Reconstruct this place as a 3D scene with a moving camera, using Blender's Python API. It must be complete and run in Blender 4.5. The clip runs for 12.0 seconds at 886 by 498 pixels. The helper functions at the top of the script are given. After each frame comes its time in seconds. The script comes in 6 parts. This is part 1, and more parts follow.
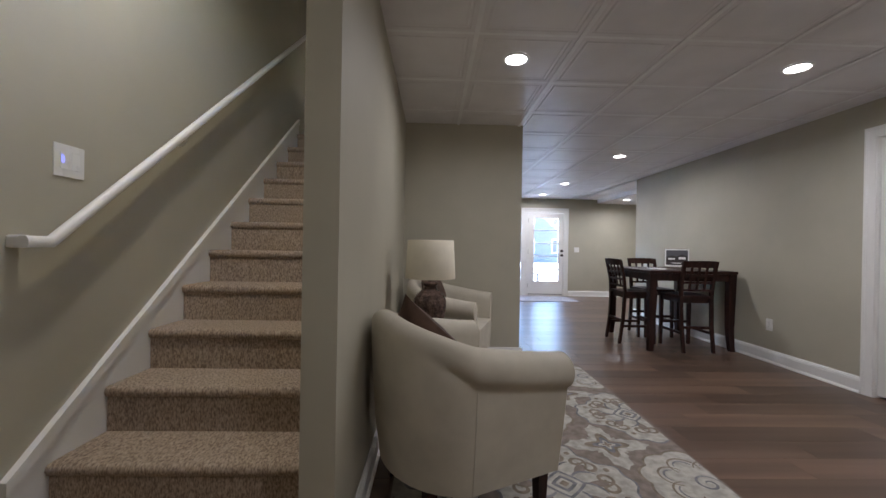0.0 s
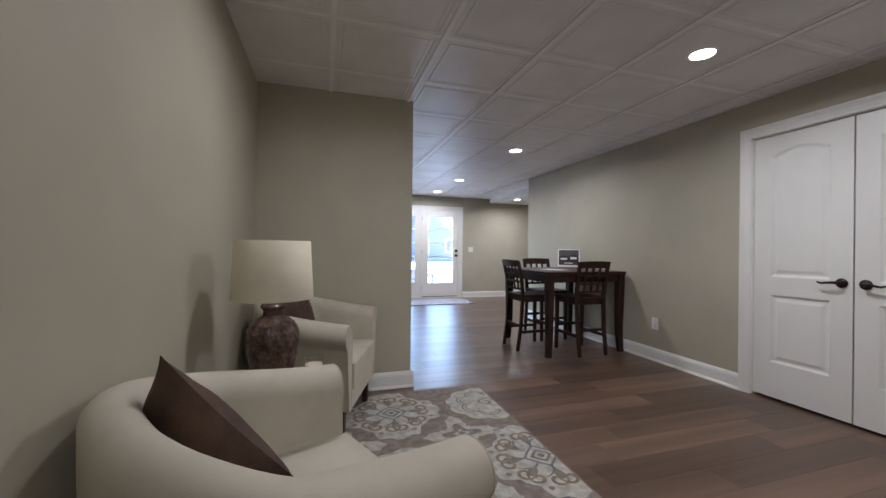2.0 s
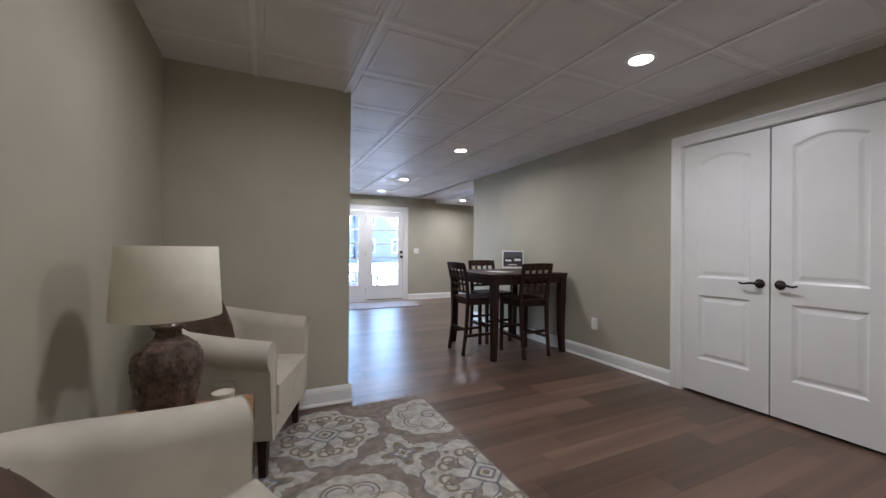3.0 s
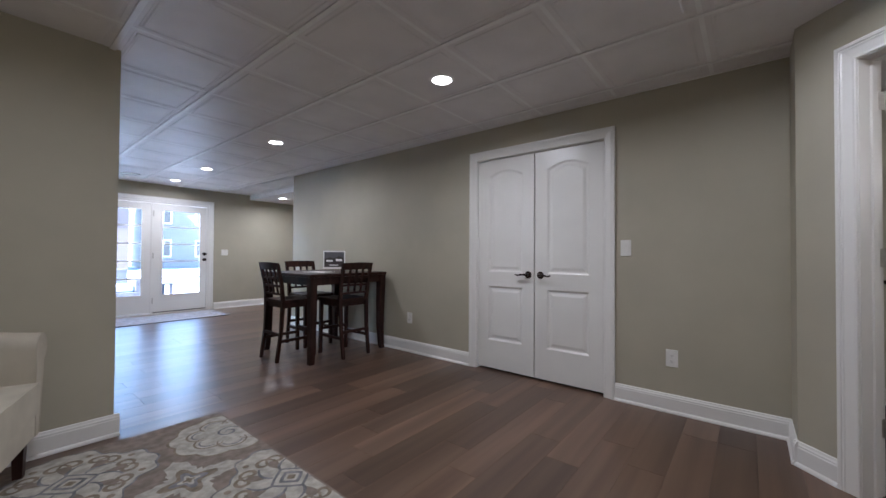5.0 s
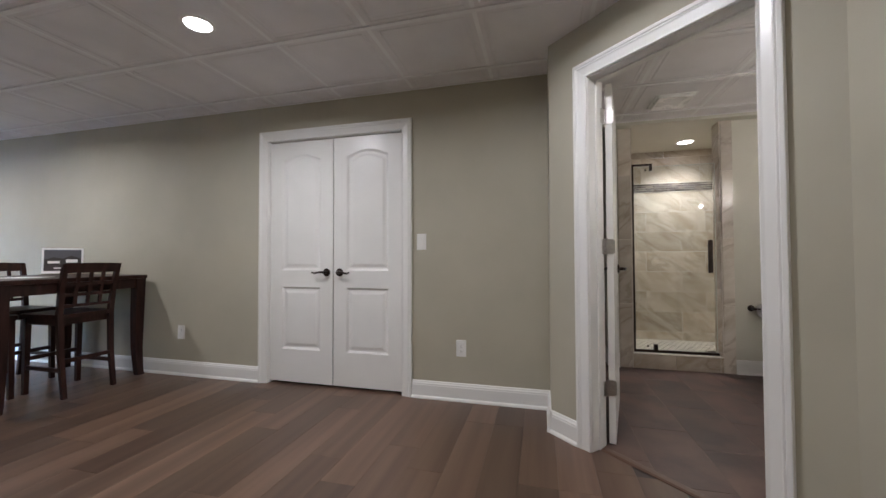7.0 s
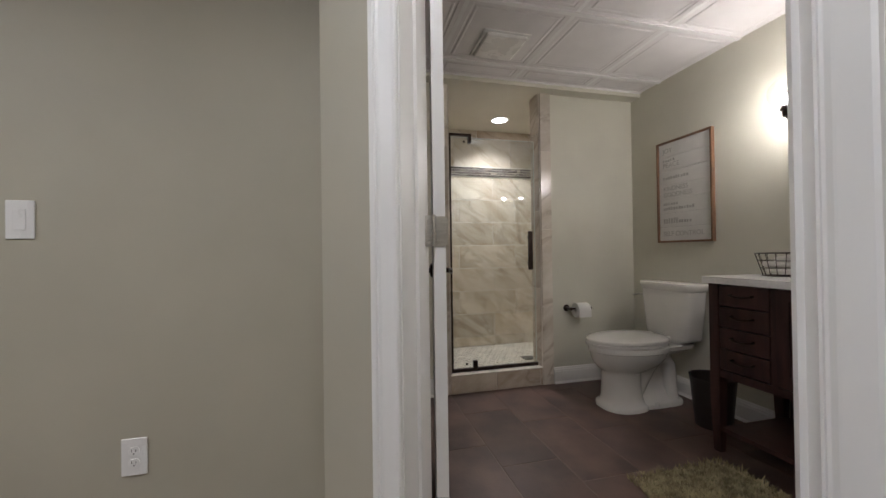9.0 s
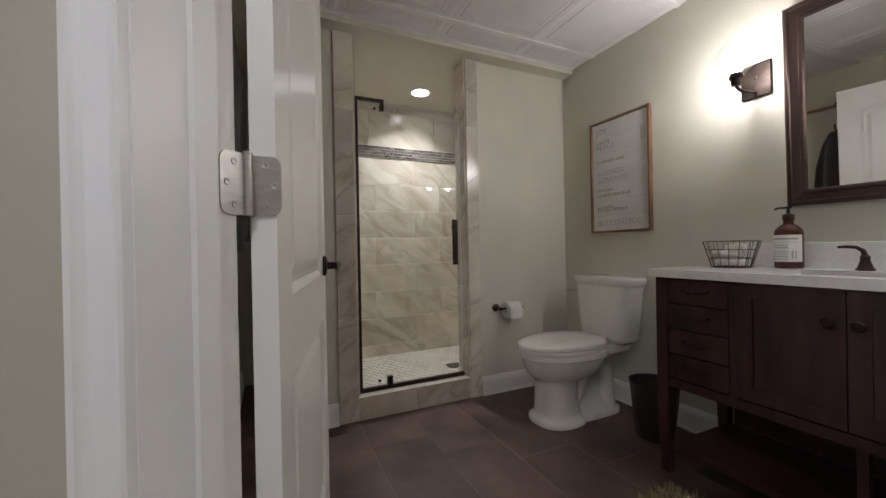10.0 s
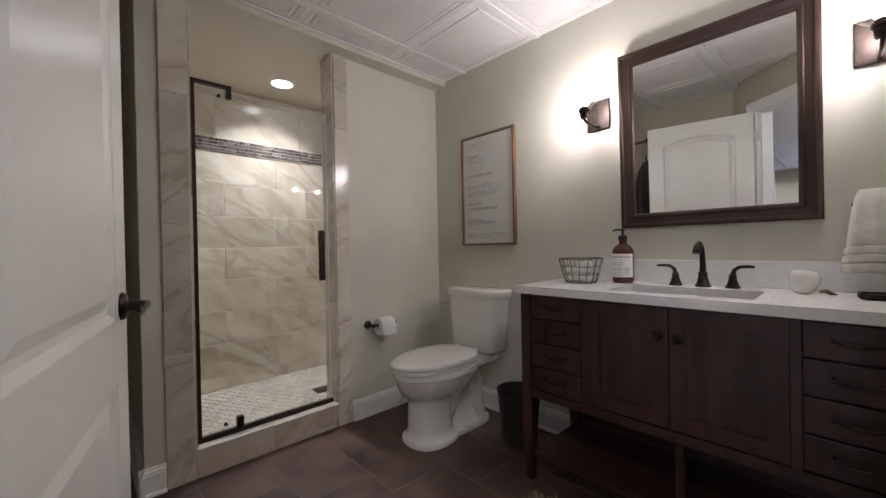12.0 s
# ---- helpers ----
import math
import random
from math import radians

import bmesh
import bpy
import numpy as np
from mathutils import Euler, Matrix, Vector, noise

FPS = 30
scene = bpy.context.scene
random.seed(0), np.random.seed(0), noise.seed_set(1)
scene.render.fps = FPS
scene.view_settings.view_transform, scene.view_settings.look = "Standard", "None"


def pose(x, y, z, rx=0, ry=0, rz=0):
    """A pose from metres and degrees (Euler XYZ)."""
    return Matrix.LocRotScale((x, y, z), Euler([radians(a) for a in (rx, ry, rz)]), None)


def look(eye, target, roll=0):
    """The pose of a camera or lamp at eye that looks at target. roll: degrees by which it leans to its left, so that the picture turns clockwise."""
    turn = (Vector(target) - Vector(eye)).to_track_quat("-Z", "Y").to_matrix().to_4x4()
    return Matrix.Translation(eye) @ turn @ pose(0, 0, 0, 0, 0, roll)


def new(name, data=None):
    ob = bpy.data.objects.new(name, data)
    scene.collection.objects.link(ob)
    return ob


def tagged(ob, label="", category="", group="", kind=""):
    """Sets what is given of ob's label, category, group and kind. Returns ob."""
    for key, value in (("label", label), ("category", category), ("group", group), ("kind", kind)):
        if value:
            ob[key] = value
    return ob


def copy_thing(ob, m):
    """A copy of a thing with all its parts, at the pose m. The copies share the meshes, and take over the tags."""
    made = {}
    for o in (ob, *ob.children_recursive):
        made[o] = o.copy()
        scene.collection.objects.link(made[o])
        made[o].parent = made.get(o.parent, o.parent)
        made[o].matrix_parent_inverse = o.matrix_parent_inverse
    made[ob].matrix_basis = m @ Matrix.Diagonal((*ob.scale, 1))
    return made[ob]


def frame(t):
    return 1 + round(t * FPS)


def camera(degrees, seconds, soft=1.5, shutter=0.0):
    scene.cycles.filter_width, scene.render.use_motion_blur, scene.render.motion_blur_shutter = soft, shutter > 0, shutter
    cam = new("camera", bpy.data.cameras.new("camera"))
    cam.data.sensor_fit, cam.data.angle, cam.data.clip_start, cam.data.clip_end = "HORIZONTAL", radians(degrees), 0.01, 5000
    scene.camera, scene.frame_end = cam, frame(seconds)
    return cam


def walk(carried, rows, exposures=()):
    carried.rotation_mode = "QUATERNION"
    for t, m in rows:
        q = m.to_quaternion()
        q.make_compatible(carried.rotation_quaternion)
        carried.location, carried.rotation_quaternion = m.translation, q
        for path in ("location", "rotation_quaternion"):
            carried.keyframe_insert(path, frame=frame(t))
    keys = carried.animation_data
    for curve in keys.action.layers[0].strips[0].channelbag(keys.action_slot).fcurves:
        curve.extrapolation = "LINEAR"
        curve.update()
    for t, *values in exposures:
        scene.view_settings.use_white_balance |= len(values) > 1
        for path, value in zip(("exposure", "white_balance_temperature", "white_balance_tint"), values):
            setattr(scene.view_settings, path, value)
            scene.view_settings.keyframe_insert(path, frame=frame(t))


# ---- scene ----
cam = camera(99.4, 12.0)
PATH = [
    (0, (1.83, 1.172, 1.114), (1.883, 3.171, 1.109), 1.0),
    (0.5, (1.896, 1.229, 1.097), (2.136, 3.215, 1.095), 0.9),
    (1, (1.969, 1.422, 1.093), (2.353, 3.384, 1.09), 0.7),
    (1.5, (1.995, 1.671, 1.118), (2.484, 3.61, 1.115), 0.6),
    (2, (2.033, 1.876, 1.136), (2.628, 3.786, 1.136), 0.6),
    (2.5, (2.107, 1.998, 1.158), (2.823, 3.866, 1.157), 0.6),
    (2.7, (2.117, 2.026, 1.164), (2.885, 3.873, 1.164), 0.5),
    (4.5, (2.169, 1.954, 1.106), (3.561, 3.39, 1.136), 0.8),
    (5, (2.186, 1.925, 1.111), (3.737, 3.187, 1.142), 0.4),
    (5.5, (2.208, 1.886, 1.101), (3.889, 2.97, 1.137), 0.4),
    (6, (2.25, 1.844, 1.087), (4.038, 2.74, 1.127), 0.3),
    (6.5, (2.368, 1.785, 1.065), (4.241, 2.486, 1.113), 0.1),
    (7, (2.581, 1.782, 1.052), (4.517, 2.284, 1.098), -0.2),
    (8.8, (3.722, 1.671, 1.051), (5.684, 1.28, 1.072), -0.6),
    (9, (3.832, 1.648, 1.053), (5.773, 1.166, 1.068), -0.8),
    (9.5, (4.097, 1.523, 1.03), (5.979, 0.848, 1.046), -0.8),
    (10, (4.270, 1.392, 1.018), (6.090, 0.562, 1.012), -1.1),
    (10.5, (4.381, 1.336, 1.033), (6.113, 0.337, 1.027), -1.2),
    (11, (4.392, 1.301, 1.056), (6.041, 0.169, 1.046), -1.2),
    (11.5, (4.384, 1.294, 1.069), (5.941, 0.039, 1.061), -1.2),
    (12, (4.374, 1.29, 1.093), (5.832, -0.078, 1.081), -1.1),
]
EXPOSURES = [(0, 4.82, 6100, 16), (2.5, 4.9, 6050, 15), (5.5, 4.71, 5850, 16), (7.0, 5.07, 6150, 15), (9.0, 5.06, 6100, 14), (9.5, 5.06, 6050, 14), (10.0, 5.0, 6000, 14), (10.5, 5.06, 5950, 15), (11.5, 5.15, 6000, 17), (12.0, 5.18, 5950, 18)]
walk(cam, [(t, look(eye, target, roll)) for t, eye, target, roll in PATH], EXPOSURES)

# ---- world and sun ----
world = bpy.data.worlds.new("sky")
scene.world = world
world.use_nodes = True
wn = world.node_tree
sky = wn.nodes.new("ShaderNodeTexSky")
sky.sky_type = "NISHITA"
sky.sun_disc = False
sky.sun_elevation = radians(38)
sky.sun_rotation = radians(258)
sky.ozone_density, sky.dust_density = 3.0, 0.4
wn.nodes["Background"].inputs["Strength"].default_value = 0.15
wn.links.new(sky.outputs[0], wn.nodes["Background"].inputs["Color"])
sun = new("sun", bpy.data.lights.new("sun", "SUN"))
sun.data.energy, sun.data.angle, sun.data.color = 4.4, radians(0.5), (1.0, 0.97, 0.93)
sun.matrix_world = look((-9.4, -2.0, 7.5), (0, 0, 0))

LAMP_WATTS, BATH_WATTS, SCONCE_WATTS = 0.52, 0.26, 0.195
WARM, STAIR_WARM = (1.0, 0.985, 0.965), (1.0, 0.93, 0.76)


# ---- materials ----
def mat(name, color, rough=0.6, metal=0.0, vary=0.06, scale=9.0, fine=140.0, bump=0.02, stretch=(1, 1, 1), per_object=0.0,
        spec=0.5, second=None, coat=0.0, contrast=(0.35, 0.65), sheen=0.08):
    """A procedural surface: two scales of colour variation and fine relief, in object space."""
    m = bpy.data.materials.new(name)
    m.use_nodes = True
    t, n = m.node_tree, m.node_tree.nodes
    b = n["Principled BSDF"]
    coord = n.new("ShaderNodeTexCoord")
    mp = n.new("ShaderNodeMapping")
    mp.inputs["Scale"].default_value = stretch
    t.links.new(coord.outputs["Object"], mp.inputs["Vector"])
    info = n.new("ShaderNodeObjectInfo")
    shift = n.new("ShaderNodeVectorMath")
    shift.operation = "MULTIPLY_ADD"
    shift.inputs[1].default_value = (1, 1, 1)
    sc = n.new("ShaderNodeVectorMath")
    sc.operation = "SCALE"
    sc.inputs[0].default_value = (17.0, 31.0, 7.0)
    t.links.new(info.outputs["Random"], sc.inputs["Scale"])
    t.links.new(mp.outputs[0], shift.inputs[0])
    t.links.new(sc.outputs[0], shift.inputs[2])
    big = n.new("ShaderNodeTexNoise")
    big.inputs["Scale"].default_value, big.inputs["Detail"].default_value = scale, 5.0
    t.links.new(shift.outputs[0], big.inputs["Vector"])
    small = n.new("ShaderNodeTexNoise")
    small.inputs["Scale"].default_value, small.inputs["Detail"].default_value = fine, 3.0
    t.links.new(shift.outputs[0], small.inputs["Vector"])
    ramp = n.new("ShaderNodeValToRGB")
    dark = tuple(c * (1 - 2.2 * vary) for c in color)
    lite = tuple(min(1.0, c * (1 + 1.6 * vary)) for c in (second or color))
    ramp.color_ramp.elements[0].position, ramp.color_ramp.elements[1].position = contrast
    ramp.color_ramp.elements[0].color = (*dark, 1)
    ramp.color_ramp.elements[1].color = (*lite, 1)
    t.links.new(big.outputs["Fac"], ramp.inputs["Fac"])
    hsv = n.new("ShaderNodeHueSaturation")
    t.links.new(ramp.outputs["Color"], hsv.inputs["Color"])
    vmap = n.new("ShaderNodeMapRange")
    vmap.inputs["To Min"].default_value, vmap.inputs["To Max"].default_value = 1 - vary, 1 + vary
    t.links.new(small.outputs["Fac"], vmap.inputs["Value"])
    if per_object:
        omap = n.new("ShaderNodeMapRange")
        omap.inputs["To Min"].default_value, omap.inputs["To Max"].default_value = 1 - per_object, 1 + per_object
        t.links.new(info.outputs["Random"], omap.inputs["Value"])
        mul = n.new("ShaderNodeMath")
        mul.operation = "MULTIPLY"
        t.links.new(vmap.outputs[0], mul.inputs[0])
        t.links.new(omap.outputs[0], mul.inputs[1])
        t.links.new(mul.outputs[0], hsv.inputs["Value"])
    else:
        t.links.new(vmap.outputs[0], hsv.inputs["Value"])
    t.links.new(hsv.outputs["Color"], b.inputs["Base Color"])
    rmap = n.new("ShaderNodeMapRange")
    rmap.inputs["To Min"].default_value, rmap.inputs["To Max"].default_value = max(0.02, rough - sheen), min(1.0, rough + sheen)
    t.links.new(big.outputs["Fac"], rmap.inputs["Value"])
    t.links.new(rmap.outputs[0], b.inputs["Roughness"])
    b.inputs["Metallic"].default_value = metal
    b.inputs["Specular IOR Level"].default_value = spec
    b.inputs["Coat Weight"].default_value = coat
    if bump:
        bp = n.new("ShaderNodeBump")
        bp.inputs["Strength"].default_value, bp.inputs["Distance"].default_value = min(1.0, bump * 10), 0.002
        t.links.new(small.outputs["Fac"], bp.inputs["Height"])
        t.links.new(bp.outputs[0], b.inputs["Normal"])
    return m


def glow(name, color, strength):
    m = bpy.data.materials.new(name)
    m.use_nodes = True
    b = m.node_tree.nodes["Principled BSDF"]
    b.inputs["Emission Color"].default_value = (*color, 1)
    b.inputs["Emission Strength"].default_value = strength
    return m


def thin_glass(name, tint=(0.97, 0.99, 0.98), gloss=0.35):
    """Flat pane: clear, with the gloss of its surface."""
    m = bpy.data.materials.new(name)
    m.use_nodes = True
    t, n = m.node_tree, m.node_tree.nodes
    clear = n.new("ShaderNodeBsdfTransparent")
    clear.inputs[0].default_value = (*tint, 1)
    gl = n.new("ShaderNodeBsdfGlossy")
    gl.inputs["Roughness"].default_value = 0.02
    fr = n.new("ShaderNodeLayerWeight")
    fr.inputs["Blend"].default_value = 0.25
    lim = n.new("ShaderNodeMapRange")
    lim.inputs["To Min"].default_value, lim.inputs["To Max"].default_value = 0.035, gloss
    t.links.new(fr.outputs["Facing"], lim.inputs["Value"])
    mix = n.new("ShaderNodeMixShader")
    t.links.new(lim.outputs[0], mix.inputs[0])
    t.links.new(clear.outputs[0], mix.inputs[1])
    t.links.new(gl.outputs[0], mix.inputs[2])
    t.links.new(mix.outputs[0], n["Material Output"].inputs["Surface"])
    return m


def marble(name, low=(0.49, 0.395, 0.290), high=(0.70, 0.63, 0.535)):
    """Warm marble look: soft clouds and slanting veins, a tone of its own on each tile."""
    m = bpy.data.materials.new(name)
    m.use_nodes = True
    t, n = m.node_tree, m.node_tree.nodes
    b = n["Principled BSDF"]
    coord, info, mp, turn = n.new("ShaderNodeTexCoord"), n.new("ShaderNodeObjectInfo"), n.new("ShaderNodeMapping"), n.new("ShaderNodeMapping")
    sc, add = n.new("ShaderNodeVectorMath"), n.new("ShaderNodeVectorMath")
    sc.operation, add.operation = "SCALE", "ADD"
    sc.inputs[0].default_value = (23.0, 41.0, 13.0)
    turn.inputs["Rotation"].default_value = (0, radians(36), 0)
    mp.inputs["Scale"].default_value = (0.6, 1.0, 1.5)
    t.links.new(turn.outputs[0], mp.inputs["Vector"])
    t.links.new(info.outputs["Random"], sc.inputs["Scale"])
    t.links.new(coord.outputs["Object"], turn.inputs["Vector"])
    t.links.new(mp.outputs[0], add.inputs[0])
    t.links.new(sc.outputs[0], add.inputs[1])
    cloud, vein, fine = n.new("ShaderNodeTexNoise"), n.new("ShaderNodeTexNoise"), n.new("ShaderNodeTexNoise")
    for tex, s, d, w in ((cloud, 5.0, 7.0, 0.5), (vein, 2.0, 6.0, 0.7), (fine, 7.0, 4.0, 1.2)):
        tex.inputs["Scale"].default_value, tex.inputs["Detail"].default_value, tex.inputs["Distortion"].default_value = s, d, w
        t.links.new(add.outputs[0], tex.inputs["Vector"])
    base = n.new("ShaderNodeValToRGB")
    base.color_ramp.elements[0].position, base.color_ramp.elements[0].color = 0.32, (*low, 1)
    base.color_ramp.elements[1].position, base.color_ramp.elements[1].color = 0.66, (*high, 1)
    t.links.new(cloud.outputs["Fac"], base.inputs["Fac"])
    last = base.outputs["Color"]
    for tex, mid, half, peak, tone in ((vein, 0.490, 0.022, 0.55, (0.36, 0.285, 0.21, 1)), (fine, 0.52, 0.016, 0.30, (0.76, 0.73, 0.67, 1))):
        line = n.new("ShaderNodeValToRGB")
        line.color_ramp.elements[0].position, line.color_ramp.elements[0].color = mid - half, (0, 0, 0, 1)
        line.color_ramp.elements[1].position, line.color_ramp.elements[1].color = mid + half * 1.6, (0, 0, 0, 1)
        line.color_ramp.elements.new(mid).color = (peak, peak, peak, 1)
        t.links.new(tex.outputs["Fac"], line.inputs["Fac"])
        mix = n.new("ShaderNodeMix")
        mix.data_type = "RGBA"
        t.links.new(line.outputs["Color"], mix.inputs[0])
        t.links.new(last, mix.inputs[6])
        mix.inputs[7].default_value = tone
        last = mix.outputs[2]
    hsv, om = n.new("ShaderNodeHueSaturation"), n.new("ShaderNodeMapRange")
    om.inputs["To Min"].default_value, om.inputs["To Max"].default_value = 0.84, 1.10
    t.links.new(info.outputs["Random"], om.inputs["Value"])
    t.links.new(om.outputs[0], hsv.inputs["Value"])
    t.links.new(last, hsv.inputs["Color"])
    t.links.new(hsv.outputs["Color"], b.inputs["Base Color"])
    b.inputs["Roughness"].default_value = 0.20
    return m


M_wall = mat("wall_paint", (0.446, 0.416, 0.326), 0.62, vary=0.02, scale=2.5, fine=320, bump=0.012)
M_bath = mat("bath_paint", (0.640, 0.622, 0.528), 0.55, vary=0.02, scale=2.5, fine=320, bump=0.012)
M_white = mat("white_trim_paint", (0.80, 0.79, 0.76), 0.30, vary=0.008, scale=4, fine=90, bump=0.002, sheen=0.015)
M_ceil = mat("ceiling_tile", (0.76, 0.735, 0.73), 0.46, spec=0.24, vary=0.025, scale=3, fine=260, bump=0.015)
M_tbar = mat("ceiling_grid_metal", (0.82, 0.81, 0.80), 0.36, vary=0.02, bump=0)
M_plank = mat("vinyl_plank", (0.098, 0.056, 0.037), 0.33, sheen=0.02, vary=0.06, scale=1.5, fine=20, bump=0.002, stretch=(0.30, 7.0, 3.0),
              per_object=0.36, second=(0.140, 0.087, 0.058), contrast=(0.32, 0.70))
M_slab = mat("concrete_slab", (0.25, 0.24, 0.23), 0.8)
M_carpet = mat("stair_carpet", (0.275, 0.205, 0.152), 0.97, vary=0.11, scale=170, fine=480, bump=0.10, stretch=(1, 0.45, 0.4),
               second=(0.42, 0.335, 0.258), spec=0.1)
M_fabric = mat("cream_linen", (0.56, 0.515, 0.425), 0.92, vary=0.035, scale=7, fine=600, bump=0.05, spec=0.15)
M_brown = mat("brown_cushion", (0.082, 0.047, 0.032), 0.7, vary=0.18, scale=10, fine=240, bump=0.04, spec=0.3)
M_embroid = mat("cream_embroidery", (0.55, 0.48, 0.36), 0.85, vary=0.05)
M_espresso = mat("espresso_wood", (0.031, 0.0118, 0.0088), 0.42, spec=0.26, vary=0.22, scale=5, fine=60, bump=0.01, stretch=(4, 4, 0.6))
M_vanity = mat("vanity_wood", (0.042, 0.0172, 0.0145), 0.36, vary=0.22, scale=5, fine=60, bump=0.01, stretch=(4, 4, 0.6))
M_walnut = mat("table_veneer", (0.30, 0.16, 0.075), 0.45, vary=0.12, scale=4, fine=50, bump=0.01, stretch=(1, 7, 3))
M_shade = mat("lampshade_linen", (0.78, 0.72, 0.58), 0.9, vary=0.02, scale=12, fine=500, bump=0.03)
M_ceramic = mat("brown_glaze", (0.095, 0.058, 0.046), 0.22, vary=0.16, scale=30, fine=120, bump=0.03, second=(0.135, 0.085, 0.066))
M_porcelain = mat("white_porcelain", (0.80, 0.78, 0.73), 0.10, vary=0.01, bump=0, coat=0.3)
M_quartz = mat("white_quartz", (0.78, 0.77, 0.75), 0.22, vary=0.02, scale=60, fine=200, bump=0)
M_bronze = mat("oil_rubbed_bronze", (0.045, 0.033, 0.028), 0.32, metal=0.85, vary=0.15, scale=20, bump=0.003)
M_black = mat("black_metal", (0.012, 0.010, 0.010), 0.4, vary=0.1, bump=0.0)
M_steel = mat("satin_nickel", (0.55, 0.53, 0.50), 0.34, metal=1.0, vary=0.04, scale=30, stretch=(1, 1, 6), bump=0.004)
M_bin = mat("bin_plastic", (0.035, 0.028, 0.025), 0.45, vary=0.08)
M_tile_floor = mat("brown_floor_tile", (0.070, 0.041, 0.033), 0.42, vary=0.14, scale=3.5, fine=90, bump=0.02, per_object=0.16,
                   second=(0.108, 0.064, 0.050))
M_grout_dark = mat("brown_grout", (0.19, 0.145, 0.12), 0.85, vary=0.08)
M_marble = marble("marble_tile")
# same marble, painted lighter for the light falling on the shower columns
M_marble_lit = marble("marble_tile_lit", (0.57, 0.505, 0.415), (0.71, 0.655, 0.575))
M_grout = mat("beige_grout", (0.74, 0.69, 0.61), 0.85, vary=0.05)
M_pan = mat("shower_floor_stone", (0.62, 0.57, 0.49), 0.35, vary=0.08, scale=14, per_object=0.05)
M_paper = mat("white_paper", (0.80, 0.79, 0.76), 0.9, vary=0.015)
M_board = mat("white_sign_board", (0.72, 0.71, 0.69), 0.6, vary=0.03, scale=5)
M_oak = mat("sign_frame_wood", (0.20, 0.105, 0.055), 0.5, vary=0.12, scale=6, stretch=(3, 3, 0.7))
M_ink = mat("grey_ink", (0.44, 0.43, 0.42), 0.7)
M_towel = mat("white_terry", (0.76, 0.73, 0.68), 0.97, vary=0.04, scale=30, fine=500, bump=0.12, spec=0.1)
M_shag = mat("olive_shag", (0.34, 0.29, 0.17), 0.95, vary=0.2, scale=22, fine=200, bump=0.05, spec=0.1)
M_plastic = mat("white_plastic", (0.80, 0.79, 0.76), 0.28, vary=0.01, bump=0)
M_clear = thin_glass("clear_pane")
M_shower_glass = thin_glass("shower_pane", (0.95, 0.975, 0.96))
M_edge_glint = mat("glass_edge_glint", (0.62, 0.68, 0.65), 0.12, vary=0.02, bump=0)
M_globe = thin_glass("clear_globe", (0.95, 0.95, 0.94), 0.45)
M_lens = glow("lamp_lens", (1.0, 0.98, 0.95), 0.6)
M_bulb = glow("lit_bulb", (1.0, 0.92, 0.86), 2.4)
M_blue = glow("blue_indicator", (0.12, 0.14, 1.0), 0.065)
M_mirror = bpy.data.materials.new("mirror_silver")
M_mirror.use_nodes = True
M_mirror.node_tree.nodes["Principled BSDF"].inputs["Metallic"].default_value = 1.0
M_mirror.node_tree.nodes["Principled BSDF"].inputs["Roughness"].default_value = 0.01
M_mirror.node_tree.nodes["Principled BSDF"].inputs["Base Color"].default_value = (0.86, 0.87, 0.86, 1)
M_rug = mat("rug_taupe", (0.235, 0.195, 0.165), 0.96, vary=0.10, scale=20, fine=420, bump=0.06, spec=0.1)
M_rug_cream = mat("rug_cream", (0.43, 0.405, 0.355), 0.96, vary=0.10, scale=24, fine=420, bump=0.06, spec=0.1)
M_rug_grey = mat("rug_blue_grey", (0.200, 0.197, 0.205), 0.96, vary=0.15, scale=24, fine=420, bump=0.06, spec=0.1)
M_rug_tan = mat("rug_tan", (0.235, 0.195, 0.150), 0.96, vary=0.12, scale=24, fine=420, bump=0.06, spec=0.1)
M_mat = mat("door_mat_grey", (0.33, 0.29, 0.27), 0.95, vary=0.12, scale=18, fine=300, bump=0.05)
M_patio = mat("patio_concrete", (0.17, 0.18, 0.20), 0.85, vary=0.08, scale=1.5)
M_snow = mat("pale_ground", (0.25, 0.285, 0.33), 0.9, vary=0.08, scale=0.6)
M_siding = mat("house_siding", (0.060, 0.046, 0.046), 0.8, vary=0.05)
M_siding_pale = mat("pale_siding", (0.10, 0.10, 0.11), 0.8, vary=0.05)
M_roof = mat("roof_shingle", (0.12, 0.11, 0.11), 0.9, vary=0.15)
M_wicker = mat("dark_wicker", (0.05, 0.055, 0.075), 0.7, vary=0.15)
M_outcush = mat("blue_outdoor_cushion", (0.25, 0.36, 0.5), 0.85, vary=0.06)


# ---- building helpers ----
def box(bm, x0, x1, y0, y1, z0, z1, m=None):
    r = bmesh.ops.create_cube(bm, size=1.0)
    mx = Matrix.Translation(((x0 + x1) / 2, (y0 + y1) / 2, (z0 + z1) / 2)) @ Matrix.Diagonal((abs(x1 - x0), abs(y1 - y0), abs(z1 - z0), 1))
    if m is not None:
        mx = m @ mx
    bmesh.ops.transform(bm, matrix=mx, verts=r["verts"])
    return r["verts"]


